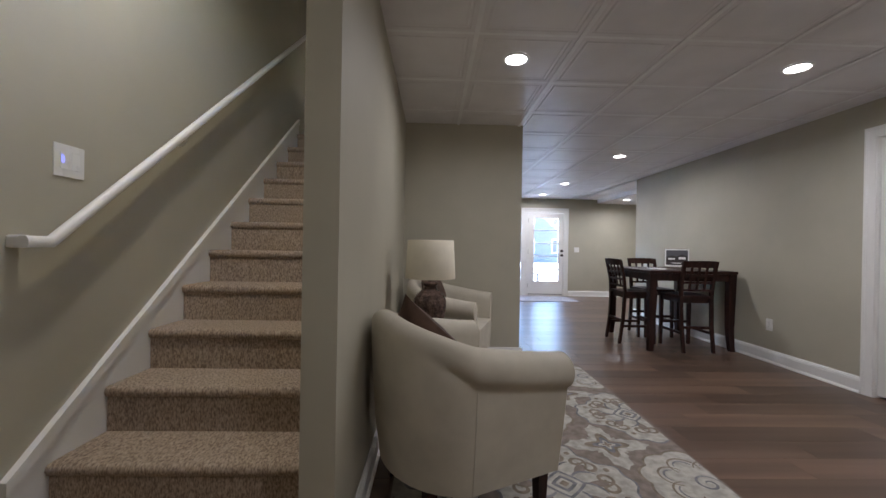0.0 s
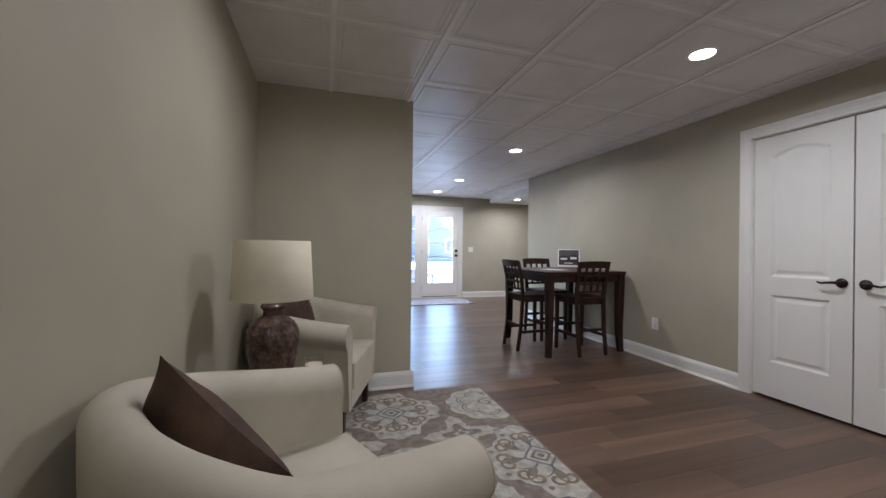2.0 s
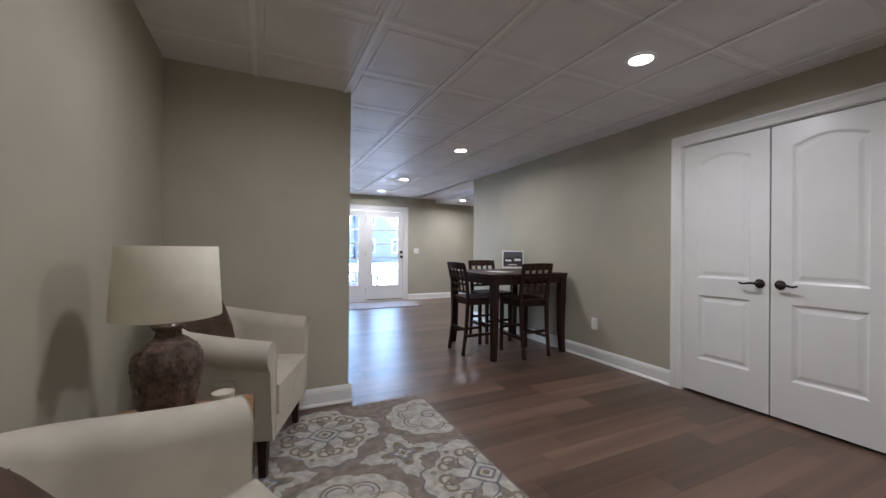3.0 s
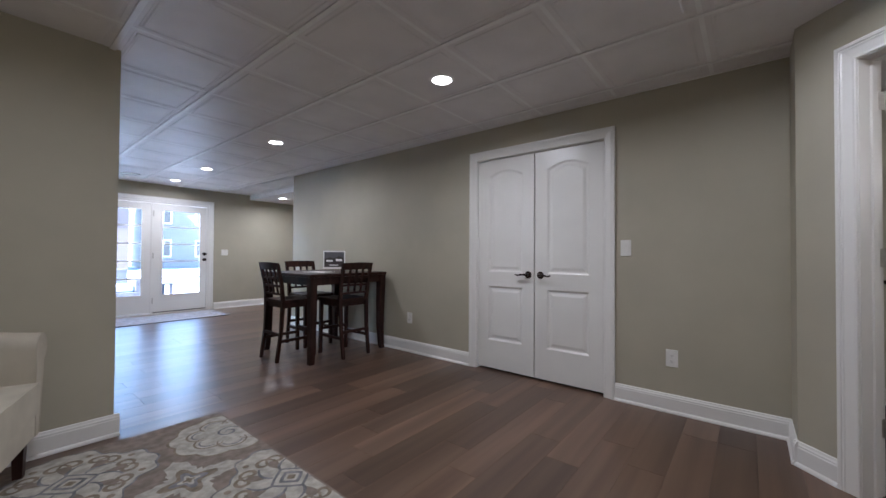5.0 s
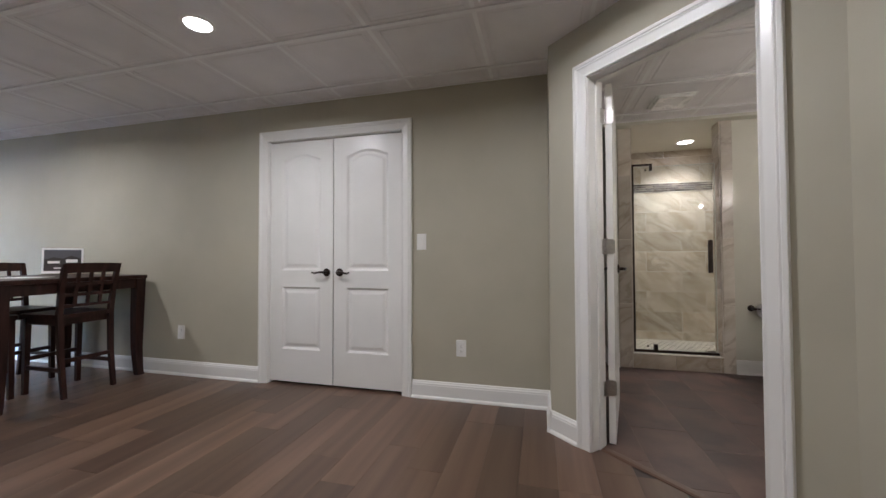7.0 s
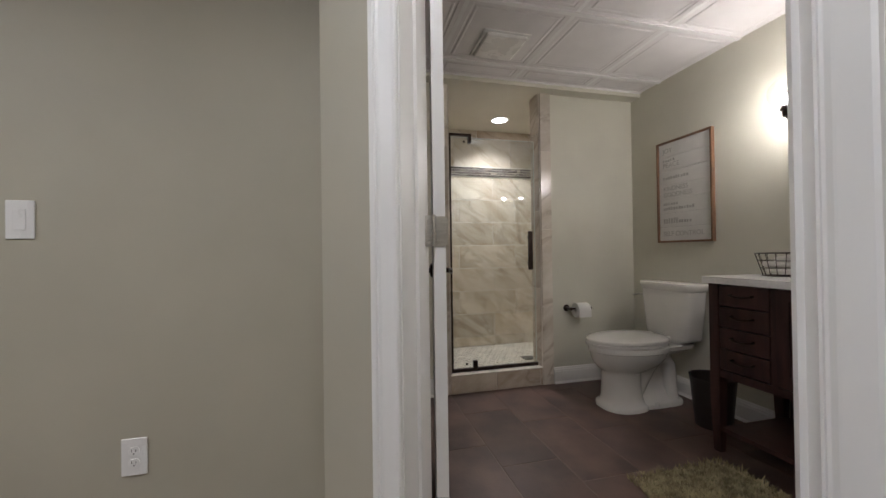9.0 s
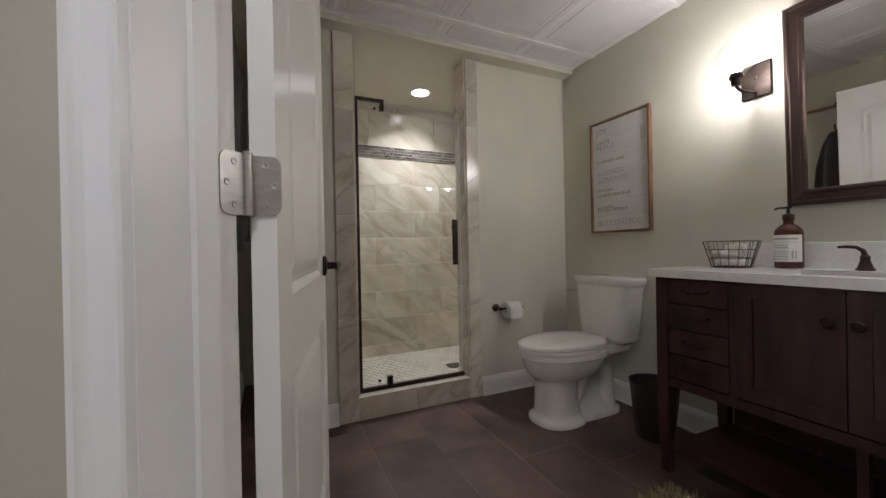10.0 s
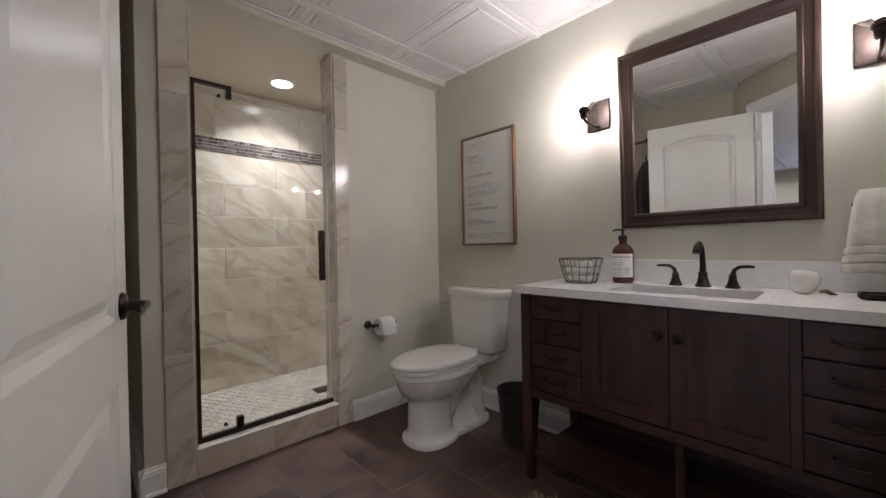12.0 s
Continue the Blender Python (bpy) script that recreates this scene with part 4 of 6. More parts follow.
# ---- pub table and chairs ----
tb = thing("pub_table", pose(4.755, 5.80, 0), "square dark espresso counter-height table against the wall", "table")
part("tabletop", boxes((-0.505, 0.505, -0.505, 0.505, 0.872, 0.905)), M_espresso, tb, "glossy dark wooden top", bevel=0.006)
for a in (0, 90, 180, 270):
    part("apron", boxes((-0.42, 0.42, 0.455, 0.475, 0.79, 0.872)), M_espresso, tb, m=pose(0, 0, 0, 0, 0, a))
for sx in (-1, 1):
    for sy in (-1, 1):
        bm = bmesh.new()
        rings = []
        for z, w, off in ((0.0, 0.026, 0.010), (0.05, 0.027, 0.004), (0.25, 0.031, -0.005), (0.55, 0.036, -0.004), (0.872, 0.038, 0.0)):
            cx, cy = sx * (0.458 + off), sy * (0.458 + off)
            rings.append([(cx + a * w, cy + b * w, z) for a, b in ((-1, -1), (1, -1), (1, 1), (-1, 1))])
        loft(bm, rings)
        part("leg", bm, M_espresso, tb, bevel=0.004)


def bar_chair(m, label):
    """Counter chair: faces local +x, origin under the seat's middle."""
    c = thing("counter_chair", m, label, "chair", "chairs round the pub table")
    bm = bmesh.new()
    prism(bm, [(-0.195, -0.185), (0.20, -0.205), (0.215, -0.19), (0.215, 0.19), (0.20, 0.205), (-0.195, 0.185)], 0.598, 0.628, "z")
    part("seat", bm, M_espresso, c, bevel=0.008)
    part("seat_apron", boxes((-0.17, 0.17, -0.175, -0.155, 0.545, 0.598), (-0.17, 0.17, 0.155, 0.175, 0.545, 0.598), (0.15, 0.17, -0.155, 0.155, 0.545, 0.598), (-0.17, -0.15, -0.155, 0.155, 0.545, 0.598)), M_espresso, c)
    for sy in (-1, 1):
        bm = bmesh.new()
        loft(bm, [[(x + a * w, sy * y + b * w, z) for a, b in ((-1, -1), (1, -1), (1, 1), (-1, 1))] for x, y, w, z in ((0.185, 0.172, 0.015, 0.0), (0.178, 0.170, 0.019, 0.60))])
        part("leg", bm, M_espresso, c)
        bm = bmesh.new()
        loft(bm, [[(x + a * 0.015, sy * y + b * w, z) for a, b in ((-1, -1), (1, -1), (1, 1), (-1, 1))] for x, y, w, z in ((-0.235, 0.168, 0.014, 0.0), (-0.195, 0.170, 0.017, 0.30), (-0.180, 0.174, 0.019, 0.62), (-0.200, 0.178, 0.017, 0.80), (-0.245, 0.182, 0.015, 1.000))])
        part("back_post", bm, M_espresso, c)
        part("stretcher", boxes((-0.20, 0.175, sy * 0.170 - 0.009, sy * 0.170 + 0.009, 0.195, 0.225)), M_espresso, c)
    part("stretcher", boxes((0.170, 0.190, -0.165, 0.165, 0.26, 0.29)), M_espresso, c)
    part("stretcher", boxes((-0.21, -0.19, -0.165, 0.165, 0.26, 0.29)), M_espresso, c)

    def back_x(z):
        return -0.180 - 0.065 * max(0, (z - 0.62) / 0.38) ** 1.3
    bm = bmesh.new()
    rings = []
    for i in range(9):
        y = -0.200 + 0.05 * i
        bow = -0.022 * (1 - (y / 0.2) ** 2)
        top = 1.022 - 0.006 * (y / 0.2) ** 2
        rings.append([(back_x(0.93) - 0.010 + bow, y, 0.945), (back_x(0.93) + 0.010 + bow, y, 0.945), (back_x(1.02) + 0.008 + bow, y, top), (back_x(1.02) - 0.012 + bow, y, top)])
    loft(bm, rings)
    part("top_rail", bm, M_espresso, c, bevel=0.003)
    for z in (0.690, 0.775, 0.860):
        part("lattice_rail", boxes((back_x(z) - 0.008, back_x(z) + 0.008, -0.165, 0.165, z - 0.012, z + 0.012)), M_espresso, c)
    for y in (-0.085, 0.0, 0.085):
        bm = bmesh.new()
        loft(bm, [[(back_x(z) + a * 0.007, y + b * 0.011, z) for a, b in ((-1, -1), (1, -1), (1, 1), (-1, 1))] for z in (0.69, 0.80, 0.95)])
        part("slat", bm, M_espresso, c)
    return c


first = bar_chair(pose(4.335, 5.82, 0, 0, 0, 0), "dark espresso counter chair with lattice back, tucked under the table")
copy_thing(first, pose(4.785, 5.485, 0, 0, 0, 90))
copy_thing(first, pose(4.785, 6.17, 0, 0, 0, -90))

# photo in a clear stand, and leaflets
ph = thing("photo_stand", pose(5.11, 6.14, 0.906, 0, 0, -34), "landscape photo print in a clear acrylic stand", "photo")
LEAN = pose(0, 0, 0, -8)
part("print", boxes((-0.140, 0.140, -0.001, 0.001, 0.012, 0.250), m=LEAN), M_paper, ph, "white bordered print")
bm = bmesh.new()
prism(bm, [(-0.125, 0.140), (-0.06, 0.165), (0.00, 0.150), (0.055, 0.180), (0.125, 0.150), (0.125, 0.235), (-0.125, 0.235)], -0.0018, -0.0012, "y")
part("picture_area", bm, M_siding_pale, ph, "grey sky of the print", m=LEAN)
bm = bmesh.new()
prism(bm, [(-0.125, 0.085), (0.125, 0.100), (0.125, 0.150), (0.055, 0.180), (0.00, 0.150), (-0.06, 0.165), (-0.125, 0.140)], -0.0018, -0.0012, "y")
part("picture_area", bm, M_bin, ph, "dark treeline of the print", m=LEAN)
bm = bmesh.new()
prism(bm, [(-0.125, 0.035), (0.125, 0.035), (0.125, 0.100), (-0.125, 0.085)], -0.0018, -0.0012, "y")
part("picture_area", bm, M_siding, ph, "brown foreground of the print", m=LEAN)
for x0, x1, z0, z1 in ((-0.10, -0.02, 0.105, 0.128), (0.02, 0.10, 0.112, 0.142), (-0.06, 0.05, 0.055, 0.066)):
    part("picture_area", boxes((x0, x1, -0.0026, -0.0019, z0, z1), m=LEAN), M_paper, ph, "pale patch of the print")
part("stand", boxes((-0.145, 0.145, 0.0015, 0.0035, 0.0, 0.256), m=LEAN), M_globe, ph, "clear acrylic back")
part("foot", boxes((-0.145, 0.145, -0.05, 0.045, 0.0, 0.003)), M_globe, ph)
lf = thing("leaflet", pose(4.62, 5.72, 0.906, 0, 0, 12), "pale leaflet lying on the table", "paper")
part("sheet", boxes((-0.105, 0.105, -0.14, 0.14, 0, 0.0015)), M_paper, lf)

# ---- patio doors ----
pd = thing("window_1", pose(0, 10.2, 0), "white glazed double patio doors with grilles, closed", "patio door")
pd["kind"] = "structure"
part("frame", boxes((3.21, 3.245, 0.0, 0.12, 0, 2.04), (4.985, 5.02, 0.0, 0.12, 0, 2.04), (3.245, 4.985, 0.0, 0.12, 2.005, 2.04), (3.21, 5.02, 0.0, 0.12, 0, 0.03)), M_white, pd)
for k, (a, b) in enumerate(((3.248, 4.095), (4.135, 4.982))):
    g0, g1, z0, z1 = a + 0.115, b - 0.095, 0.335, 1.900
    if k == 0:
        g0, g1 = a + 0.095, b - 0.115
    lf_ = part("leaf", boxes((a, g0, 0.012, 0.056, 0.035, 2.0), (g1, b, 0.012, 0.056, 0.035, 2.0), (g0, g1, 0.012, 0.056, 0.035, z0), (g0, g1, 0.012, 0.056, z1, 2.0)), M_white, pd, "white fibreglass door leaf")
    bm = boxes((g0, g0 + 0.022, 0.002, 0.012, z0, z1), (g1 - 0.022, g1, 0.002, 0.012, z0, z1), (g0 + 0.022, g1 - 0.022, 0.002, 0.012, z0, z0 + 0.022), (g0 + 0.022, g1 - 0.022, 0.002, 0.012, z1 - 0.022, z1))
    part("glazing_bead", bm, M_white, lf_)
    part("pane", boxes((g0, g1, 0.034, 0.038, z0, z1)), M_clear, lf_, "clear glass").visible_shadow = False
    for r in range(1, 5):
        z = z0 + (z1 - z0) * r / 5
        part("grille_bar", boxes((g0, g1, 0.026, 0.033, z - 0.012, z + 0.012)), M_white, lf_)
part("centre_post", boxes((4.096, 4.134, 0.004, 0.06, 0.03, 2.005)), M_white, pd)
part("sweep", boxes((4.135, 4.982, 0.008, 0.02, 0.031, 0.046)), M_black, pd, "dark door sweep")
for z in (0.25, 1.06, 1.82):
    part("hinge", boxes((4.120, 4.136, -0.004, 0.004, z - 0.05, z + 0.05)), M_steel, pd, "steel hinge")
for z in (0.985, 1.095):
    part("knob", lathe(bmesh.new(), [(0, 0), (0.030, 0), (0.031, 0.006), (0.012, 0.010), (0.011, 0.030), (0.026, 0.038), (0.028, 0.052), (0.018, 0.060), (0, 0.061)], 20, pose(4.945, 0.012, z, 90)), M_bronze, pd, "dark knob", smooth=True)
dm = thing("door_mat", pose(0, 0, 0), "grey woven mat inside the patio doors", "mat")
part("mat", boxes((3.05, 5.03, 9.20, 10.02, 0.001, 0.010)), M_mat, dm, bevel=0.003)
part("mat_edge", boxes((3.05, 5.03, 9.185, 9.20, 0.001, 0.009)), M_bin, dm, "dark bound edge")

# ceiling vent
vt = thing("ceiling_vent", pose(3.65, 9.50, H_LIV), "round grey ceiling diffuser", "vent")
part("rim", lathe(bmesh.new(), [(0.13, 0.0), (0.135, -0.010), (0.115, -0.014), (0.105, -0.006)], 28), M_steel, vt, smooth=True)
# flat dark disc: the shade inside the diffuser is painted, nothing is hollow
part("duct", lathe(bmesh.new(), [(0.115, -0.002), (0.0, -0.002)], 28), M_bin, vt, "dark disc in place of the shaded opening")
for r in (0.085, 0.055, 0.025):
    part("cone", lathe(bmesh.new(), [(r + 0.014, -0.004), (r, -0.014), (r - 0.006, -0.012)], 28), M_steel, vt, smooth=True)

# ---- outside ----
structure(part("ground", boxes((-400, 400, 10.35, 900, -0.40, -0.12)), M_snow), "pale winter lawn reaching the horizon", "ground")
structure(part("patio", boxes((1.0, 8.0, 10.36, 14.5, -0.25, -0.06)), M_patio), "pale concrete patio slab", "patio")
so = thing("outdoor_sofa", pose(3.55, 12.2, -0.06), "dark wicker outdoor sofa with blue cushions", "sofa")
part("frame", boxes((-0.8, 0.8, -0.38, 0.38, 0.06, 0.36), (-0.8, -0.66, -0.38, 0.38, 0.36, 0.62), (0.66, 0.8, -0.38, 0.38, 0.36, 0.62), (-0.66, 0.66, 0.26, 0.38, 0.36, 0.82)), M_wicker, so, bevel=0.02)
for x in (-0.33, 0.33):
    part("seat_cushion", boxes((x - 0.32, x + 0.32, -0.38, 0.25, 0.365, 0.50)), M_outcush, so, bevel=0.03)
    part("leg", boxes((x * 2.1 - 0.03, x * 2.1 + 0.03, -0.3, -0.24, 0.0, 0.06)), M_wicker, so)
ot = thing("outdoor_table", pose(4.75, 12.9, -0.06), "dark low outdoor table", "table")
part("tabletop", boxes((-0.35, 0.35, -0.35, 0.35, 0.42, 0.46)), M_wicker, ot, bevel=0.01)
for sx in (-1, 1):
    for sy in (-1, 1):
        part("leg", boxes((sx * 0.3 - 0.03, sx * 0.3 + 0.03, sy * 0.3 - 0.03, sy * 0.3 + 0.03, 0, 0.42)), M_wicker, ot)


def house(m, w, d, h, siding, label):
    hs = thing("house", m, label, "house")
    part("wall", boxes((-w / 2, w / 2, 0, d, 0, h)), siding, hs)
    bm = bmesh.new()
    prism(bm, [(-0.5, h), (d + 0.5, h), (d / 2, h + d * 0.35)], -w / 2 - 0.4, w / 2 + 0.4, "x")
    part("roof", bm, M_roof, hs)
    for r in range(2):
        for k in range(4):
            x, z = -w / 2 + w * (k + 0.5) / 4, 0.9 + 2.7 * r
            wd = part("window", boxes((x - 0.55, x + 0.55, -0.06, 0.0, z, z + 1.4)), M_paper, hs)
            part("pane", boxes((x - 0.47, x - 0.02, -0.07, -0.06, z + 0.08, z + 1.32), (x + 0.02, x + 0.47, -0.07, -0.06, z + 0.08, z + 1.32)), M_bin, wd)
    return hs


house(pose(1.5, 34, -0.12, 0, 0, 4), 14, 9, 5.6, M_siding, "tan two-storey neighbouring house across the lawn")
house(pose(15.5, 38, -0.12, 0, 0, -6), 11, 9, 5.6, M_siding_pale, "pale two-storey neighbouring house across the lawn")


# ---- bathroom: shower ----
def tile_run(parent, m, w, h, tw, th, mt, gap=0.005, skip=None, shift=0.5, t=0.005, x_off=0.0):
    """Lays tiles as pieces: local x across, z up, y out of the wall."""
    cache = {}
    r, z = 0, 0.0
    while z < h - 0.01:
        hh = min(th, h - z)
        x = -(x_off + (shift * tw if r % 2 else 0.0)) % tw - tw
        while x < w - 0.01:
            a, b = max(0.0, x), min(w, x + tw)
            if b - a > 0.02 and not (skip and skip((a + b) / 2, z + hh / 2)):
                key = (round(b - a, 3), round(hh, 3))
                if key not in cache:
                    bm = bmesh.new()
                    e = 0.0012
                    A, B, C, D = gap / 2, key[0] - gap / 2, gap / 2, key[1] - gap / 2
                    loft(bm, [[(A, 0, C), (B, 0, C), (B, 0, D), (A, 0, D)], [(A, t - e, C), (B, t - e, C), (B, t - e, D), (A, t - e, D)],
                              [(A + e, t, C + e), (B - e, t, C + e), (B - e, t, D - e), (A + e, t, D - e)]])
                    bmesh.ops.recalc_face_normals(bm, faces=bm.faces)
                    me = bpy.data.meshes.new("tile")
                    bm.to_mesh(me)
                    bm.free()
                    me.materials.append(mt)
                    cache[key] = me
                ob = new("tile", cache[key])
                ob.matrix_basis = m @ Matrix.Translation((a, 0, z))
                ob.parent = parent
            x += tw
        z += th
        r += 1


def tile_bed(name, b, label):
    return structure(part(name, boxes(b), M_grout), label, "tile wall")


BACKM = Matrix(((0, -1, 0, 7.466), (1, 0, 0, -0.40), (0, 0, 1, 0.09), (0, 0, 0, 1)))
back = tile_bed("shower_wall_back", (7.466, 7.472, -0.40, 1.02, 0.09, 2.295), "beige grout behind the marble-look shower tiles")
tile_run(back, BACKM, 1.42, 0.0965, 0.61, 0.0965, M_marble, shift=0.4)
tile_run(back, Matrix.Translation((0, 0, 0.0965)) @ BACKM, 1.42, 1.6215, 0.61, 0.2316, M_marble, shift=0.4)
tile_run(back, Matrix.Translation((0, 0, 1.82)) @ BACKM, 1.42, 0.388, 0.61, 0.300, M_marble, shift=0.4, x_off=0.2)
for nm, y, sgn, lab in (("shower_wall_left", 1.016, -1, "marble-look tiles on the shower side wall"), ("shower_wall_right", -0.396, 1, "marble-look tiles on the shower end wall")):
    mm = Matrix(((-sgn, 0, 0, 7.46 if sgn > 0 else 6.64), (0, sgn, 0, y), (0, 0, 1, 0.09), (0, 0, 0, 1)))
    bed = tile_bed(nm, (6.63, 7.466, min(y, y - sgn * 0.006), max(y, y - sgn * 0.006), 0.09, 2.295), lab)
    tile_run(bed, mm, 0.82, 2.2, 0.61, 0.2316, M_marble)
# mosaic band: many small bricks, joined
bm = bmesh.new()
random.seed(7)
cols = [[], [], []]
for r in range(4):
    z = 1.812 + 0.0245 * r
    y = -0.40 + (0.022 if r % 2 else 0.0)
    while y < 1.0:
        k = random.choice((0, 0, 1, 1, 1, 2))
        w = random.choice((0.024, 0.031, 0.040))
        cols[k].append((7.452, 7.464, y + 0.0015, min(1.015, y + w - 0.0015), z + 0.0018, z + 0.0222))
        y += w
M_mos = [mat("mosaic_dark", (0.075, 0.055, 0.05), 0.15, vary=0.1, bump=0), mat("mosaic_grey", (0.17, 0.15, 0.145), 0.15, vary=0.1, bump=0), mat("mosaic_cream", (0.30, 0.26, 0.215), 0.2, vary=0.1, bump=0)]
band = tile_bed("mosaic_band", (7.456, 7.466, -0.40, 1.02, 1.808, 1.914), "grout bed of the glass mosaic band")
for k in range(3):
    tagged(part("mosaic_pieces", boxes(*cols[k]), M_mos[k], band), "small glass mosaic bricks in brown, grey and cream", kind="stuff")
# pan, curb and drain
pan = structure(part("shower_floor", boxes((6.62, 7.47, -0.40, 1.02, 0.0, 0.084)), M_grout), "shower floor of pale stone mosaic", "floor")
bm = bmesh.new()
for i in range(17):
    for j in range(25):
        x, y = 6.645 + 0.0505 * i + random.uniform(-0.003, 0.003), -0.375 + 0.0575 * j + (0.028 if i % 2 else 0) + random.uniform(-0.003, 0.003)
        if y < 1.0 and x < 7.455:
            n = 6
            r = random.uniform(0.025, 0.029)
            loft(bm, [[(x + r * k2 * math.cos(2 * math.pi * q / n + 0.5), y + r * k2 * math.sin(2 * math.pi * q / n + 0.5), zz) for q in range(n)] for k2, zz in ((1.0, 0.084), (1.0, 0.0885), (0.9, 0.090))])
tagged(part("pebbles", bm, M_pan, pan), "pale stone mosaic pieces", kind="stuff")
dr = thing("floor_drain", pose(6.93, 0.10, 0.0905), "square bronze shower drain", "drain")
part("plate", boxes((-0.055, 0.055, -0.055, 0.055, 0, 0.004)), M_bronze, dr, bevel=0.001)
for k in range(5):
    part("slot", boxes((-0.04, 0.04, -0.042 + 0.02 * k, -0.034 + 0.02 * k, 0.004, 0.0046)), M_black, dr)
structure(part("shower_curb", boxes((6.50, 6.63, 0.195, 0.94, 0.0, 0.138)), M_grout), "shower curb bed", "curb")
curb = bpy.data.objects["shower_curb"]
tile_run(curb, Matrix(((0, -1, 0, 6.50), (-1, 0, 0, 0.94), (0, 0, 1, 0), (0, 0, 0, 1))), 0.745, 0.140, 0.36, 0.140, M_marble)
part("curb_cap", boxes((6.488, 6.635, 0.197, 0.938, 0.138, 0.146)), M_pan, curb, "pale stone curb cap", bevel=0.002)
# tiled jambs of the shower opening
for nm, ya, yb in (("shower_trim_left", 0.94, 1.055), ("shower_trim_right", 0.10, 0.195)):
    bed = tile_bed(nm, (6.499, 6.505, ya, yb, 0.0, 2.30), "beige tile column at the shower opening")
    tile_run(bed, Matrix(((0, -1, 0, 6.499), (-1, 0, 0, yb), (0, 0, 1, 0), (0, 0, 0, 1))), yb - ya, 2.30, 0.3, 0.61, M_marble_lit, shift=0.0, t=0.006)
for nm, y, sgn in (("shower_reveal_left", 0.94, -1), ("shower_reveal_right", 0.195, 1)):
    bed = tile_bed(nm, (6.505, 6.64, min(y, y + sgn * 0.004), max(y, y + sgn * 0.004), 0.146, 2.30), "tiled reveal of the shower opening")
    mm = Matrix(((-sgn, 0, 0, 6.64 if sgn > 0 else 6.499), (0, sgn, 0, y + sgn * 0.004), (0, 0, 1, 0.146), (0, 0, 0, 1)))
    tile_run(bed, mm, 0.14, 2.15, 0.3, 0.61, M_marble_lit, shift=0.0, t=0.006)

# glass door
gd = thing("shower_door", pose(6.555, 0, 0), "frameless clear glass shower door with dark bronze hardware, closed", "shower door")
part("pane", boxes((-0.004, 0.004, 0.222, 0.905, 0.172, 1.915)), M_shower_glass, gd, "clear glass").visible_shadow = False
# pane edges as opaque pale strips: their bright highlight is in the colour
part("glass_edge", boxes((-0.004, 0.004, 0.222, 0.905, 1.9155, 1.9185), (-0.004, 0.004, 0.2185, 0.2215, 0.172, 1.9185)), M_edge_glint, gd, "glass edge with its highlight painted pale")
part("hinge_rail", boxes((-0.014, 0.014, 0.905, 0.928, 0.150, 1.945)), M_bronze, gd, "dark bronze upright", bevel=0.002)
part("top_pivot", boxes((-0.012, 0.012, 0.745, 0.928, 1.928, 1.945), (-0.014, 0.014, 0.742, 0.765, 1.878, 1.945)), M_bronze, gd, "dark bronze top pivot arm")
part("bottom_sweep", boxes((-0.012, 0.012, 0.21, 0.928, 0.147, 0.171)), M_bronze, gd, "dark bronze bottom rail")
part("bottom_pivot", boxes((-0.016, 0.016, 0.715, 0.748, 0.165, 0.225)), M_bronze, gd, "dark bronze pivot block", bevel=0.003)
part("fixing", lathe(bmesh.new(), [(0, 0), (0.009, 0), (0.009, 0.006), (0, 0.007)], 14, pose(-0.004, 0.80, 0.205, 0, -90)), M_bronze, gd)
part("fixing", lathe(bmesh.new(), [(0, 0), (0.009, 0), (0.009, 0.006), (0, 0.007)], 14, pose(-0.004, 0.80, 1.885, 0, -90)), M_bronze, gd)
hd = part("handle", boxes((-0.052, -0.034, 0.262, 0.298, 0.905, 1.205)), M_bronze, gd, "dark bronze pull handle", bevel=0.004)
part("standoff", boxes((-0.036, -0.004, 0.272, 0.288, 0.945, 0.961), (-0.036, -0.004, 0.272, 0.288, 1.150, 1.166)), M_bronze, hd)

# ---- toilet ----
wc = thing("toilet", pose(6.005, -0.650, 0), "white two-piece porcelain toilet with closed lid", "toilet")
bm = bmesh.new()
rings = []
for z, cy, rx, ry, e in ((0.0, 0.535, 0.145, 0.159, 2.4), (0.026, 0.535, 0.146, 0.160, 2.4), (0.034, 0.535, 0.141, 0.155, 2.4), (0.046, 0.535, 0.124, 0.138, 2.3), (0.075, 0.537, 0.115, 0.129, 2.3), (0.15, 0.54, 0.110, 0.124, 2.3),
                        (0.225, 0.540, 0.108, 0.123, 2.3), (0.245, 0.537, 0.110, 0.128, 2.2), (0.254, 0.532, 0.118, 0.142, 2.2), (0.268, 0.522, 0.134, 0.172, 2.2), (0.290, 0.506, 0.154, 0.210, 2.2), (0.318, 0.495, 0.170, 0.237, 2.2),
                        (0.350, 0.488, 0.180, 0.252, 2.2), (0.378, 0.485, 0.185, 0.260, 2.2), (0.383, 0.485, 0.192, 0.271, 2.2), (0.410, 0.485, 0.191, 0.270, 2.2), (0.417, 0.485, 0.184, 0.263, 2.2)):
    rings.append(superellipse(0, cy, rx, ry, z, 44, e, 0.13 if z > 0.25 else 0.0))
loft(bm, rings)
part("bowl", bm, M_porcelain, wc, smooth=True)
bm = bmesh.new()
rings = []
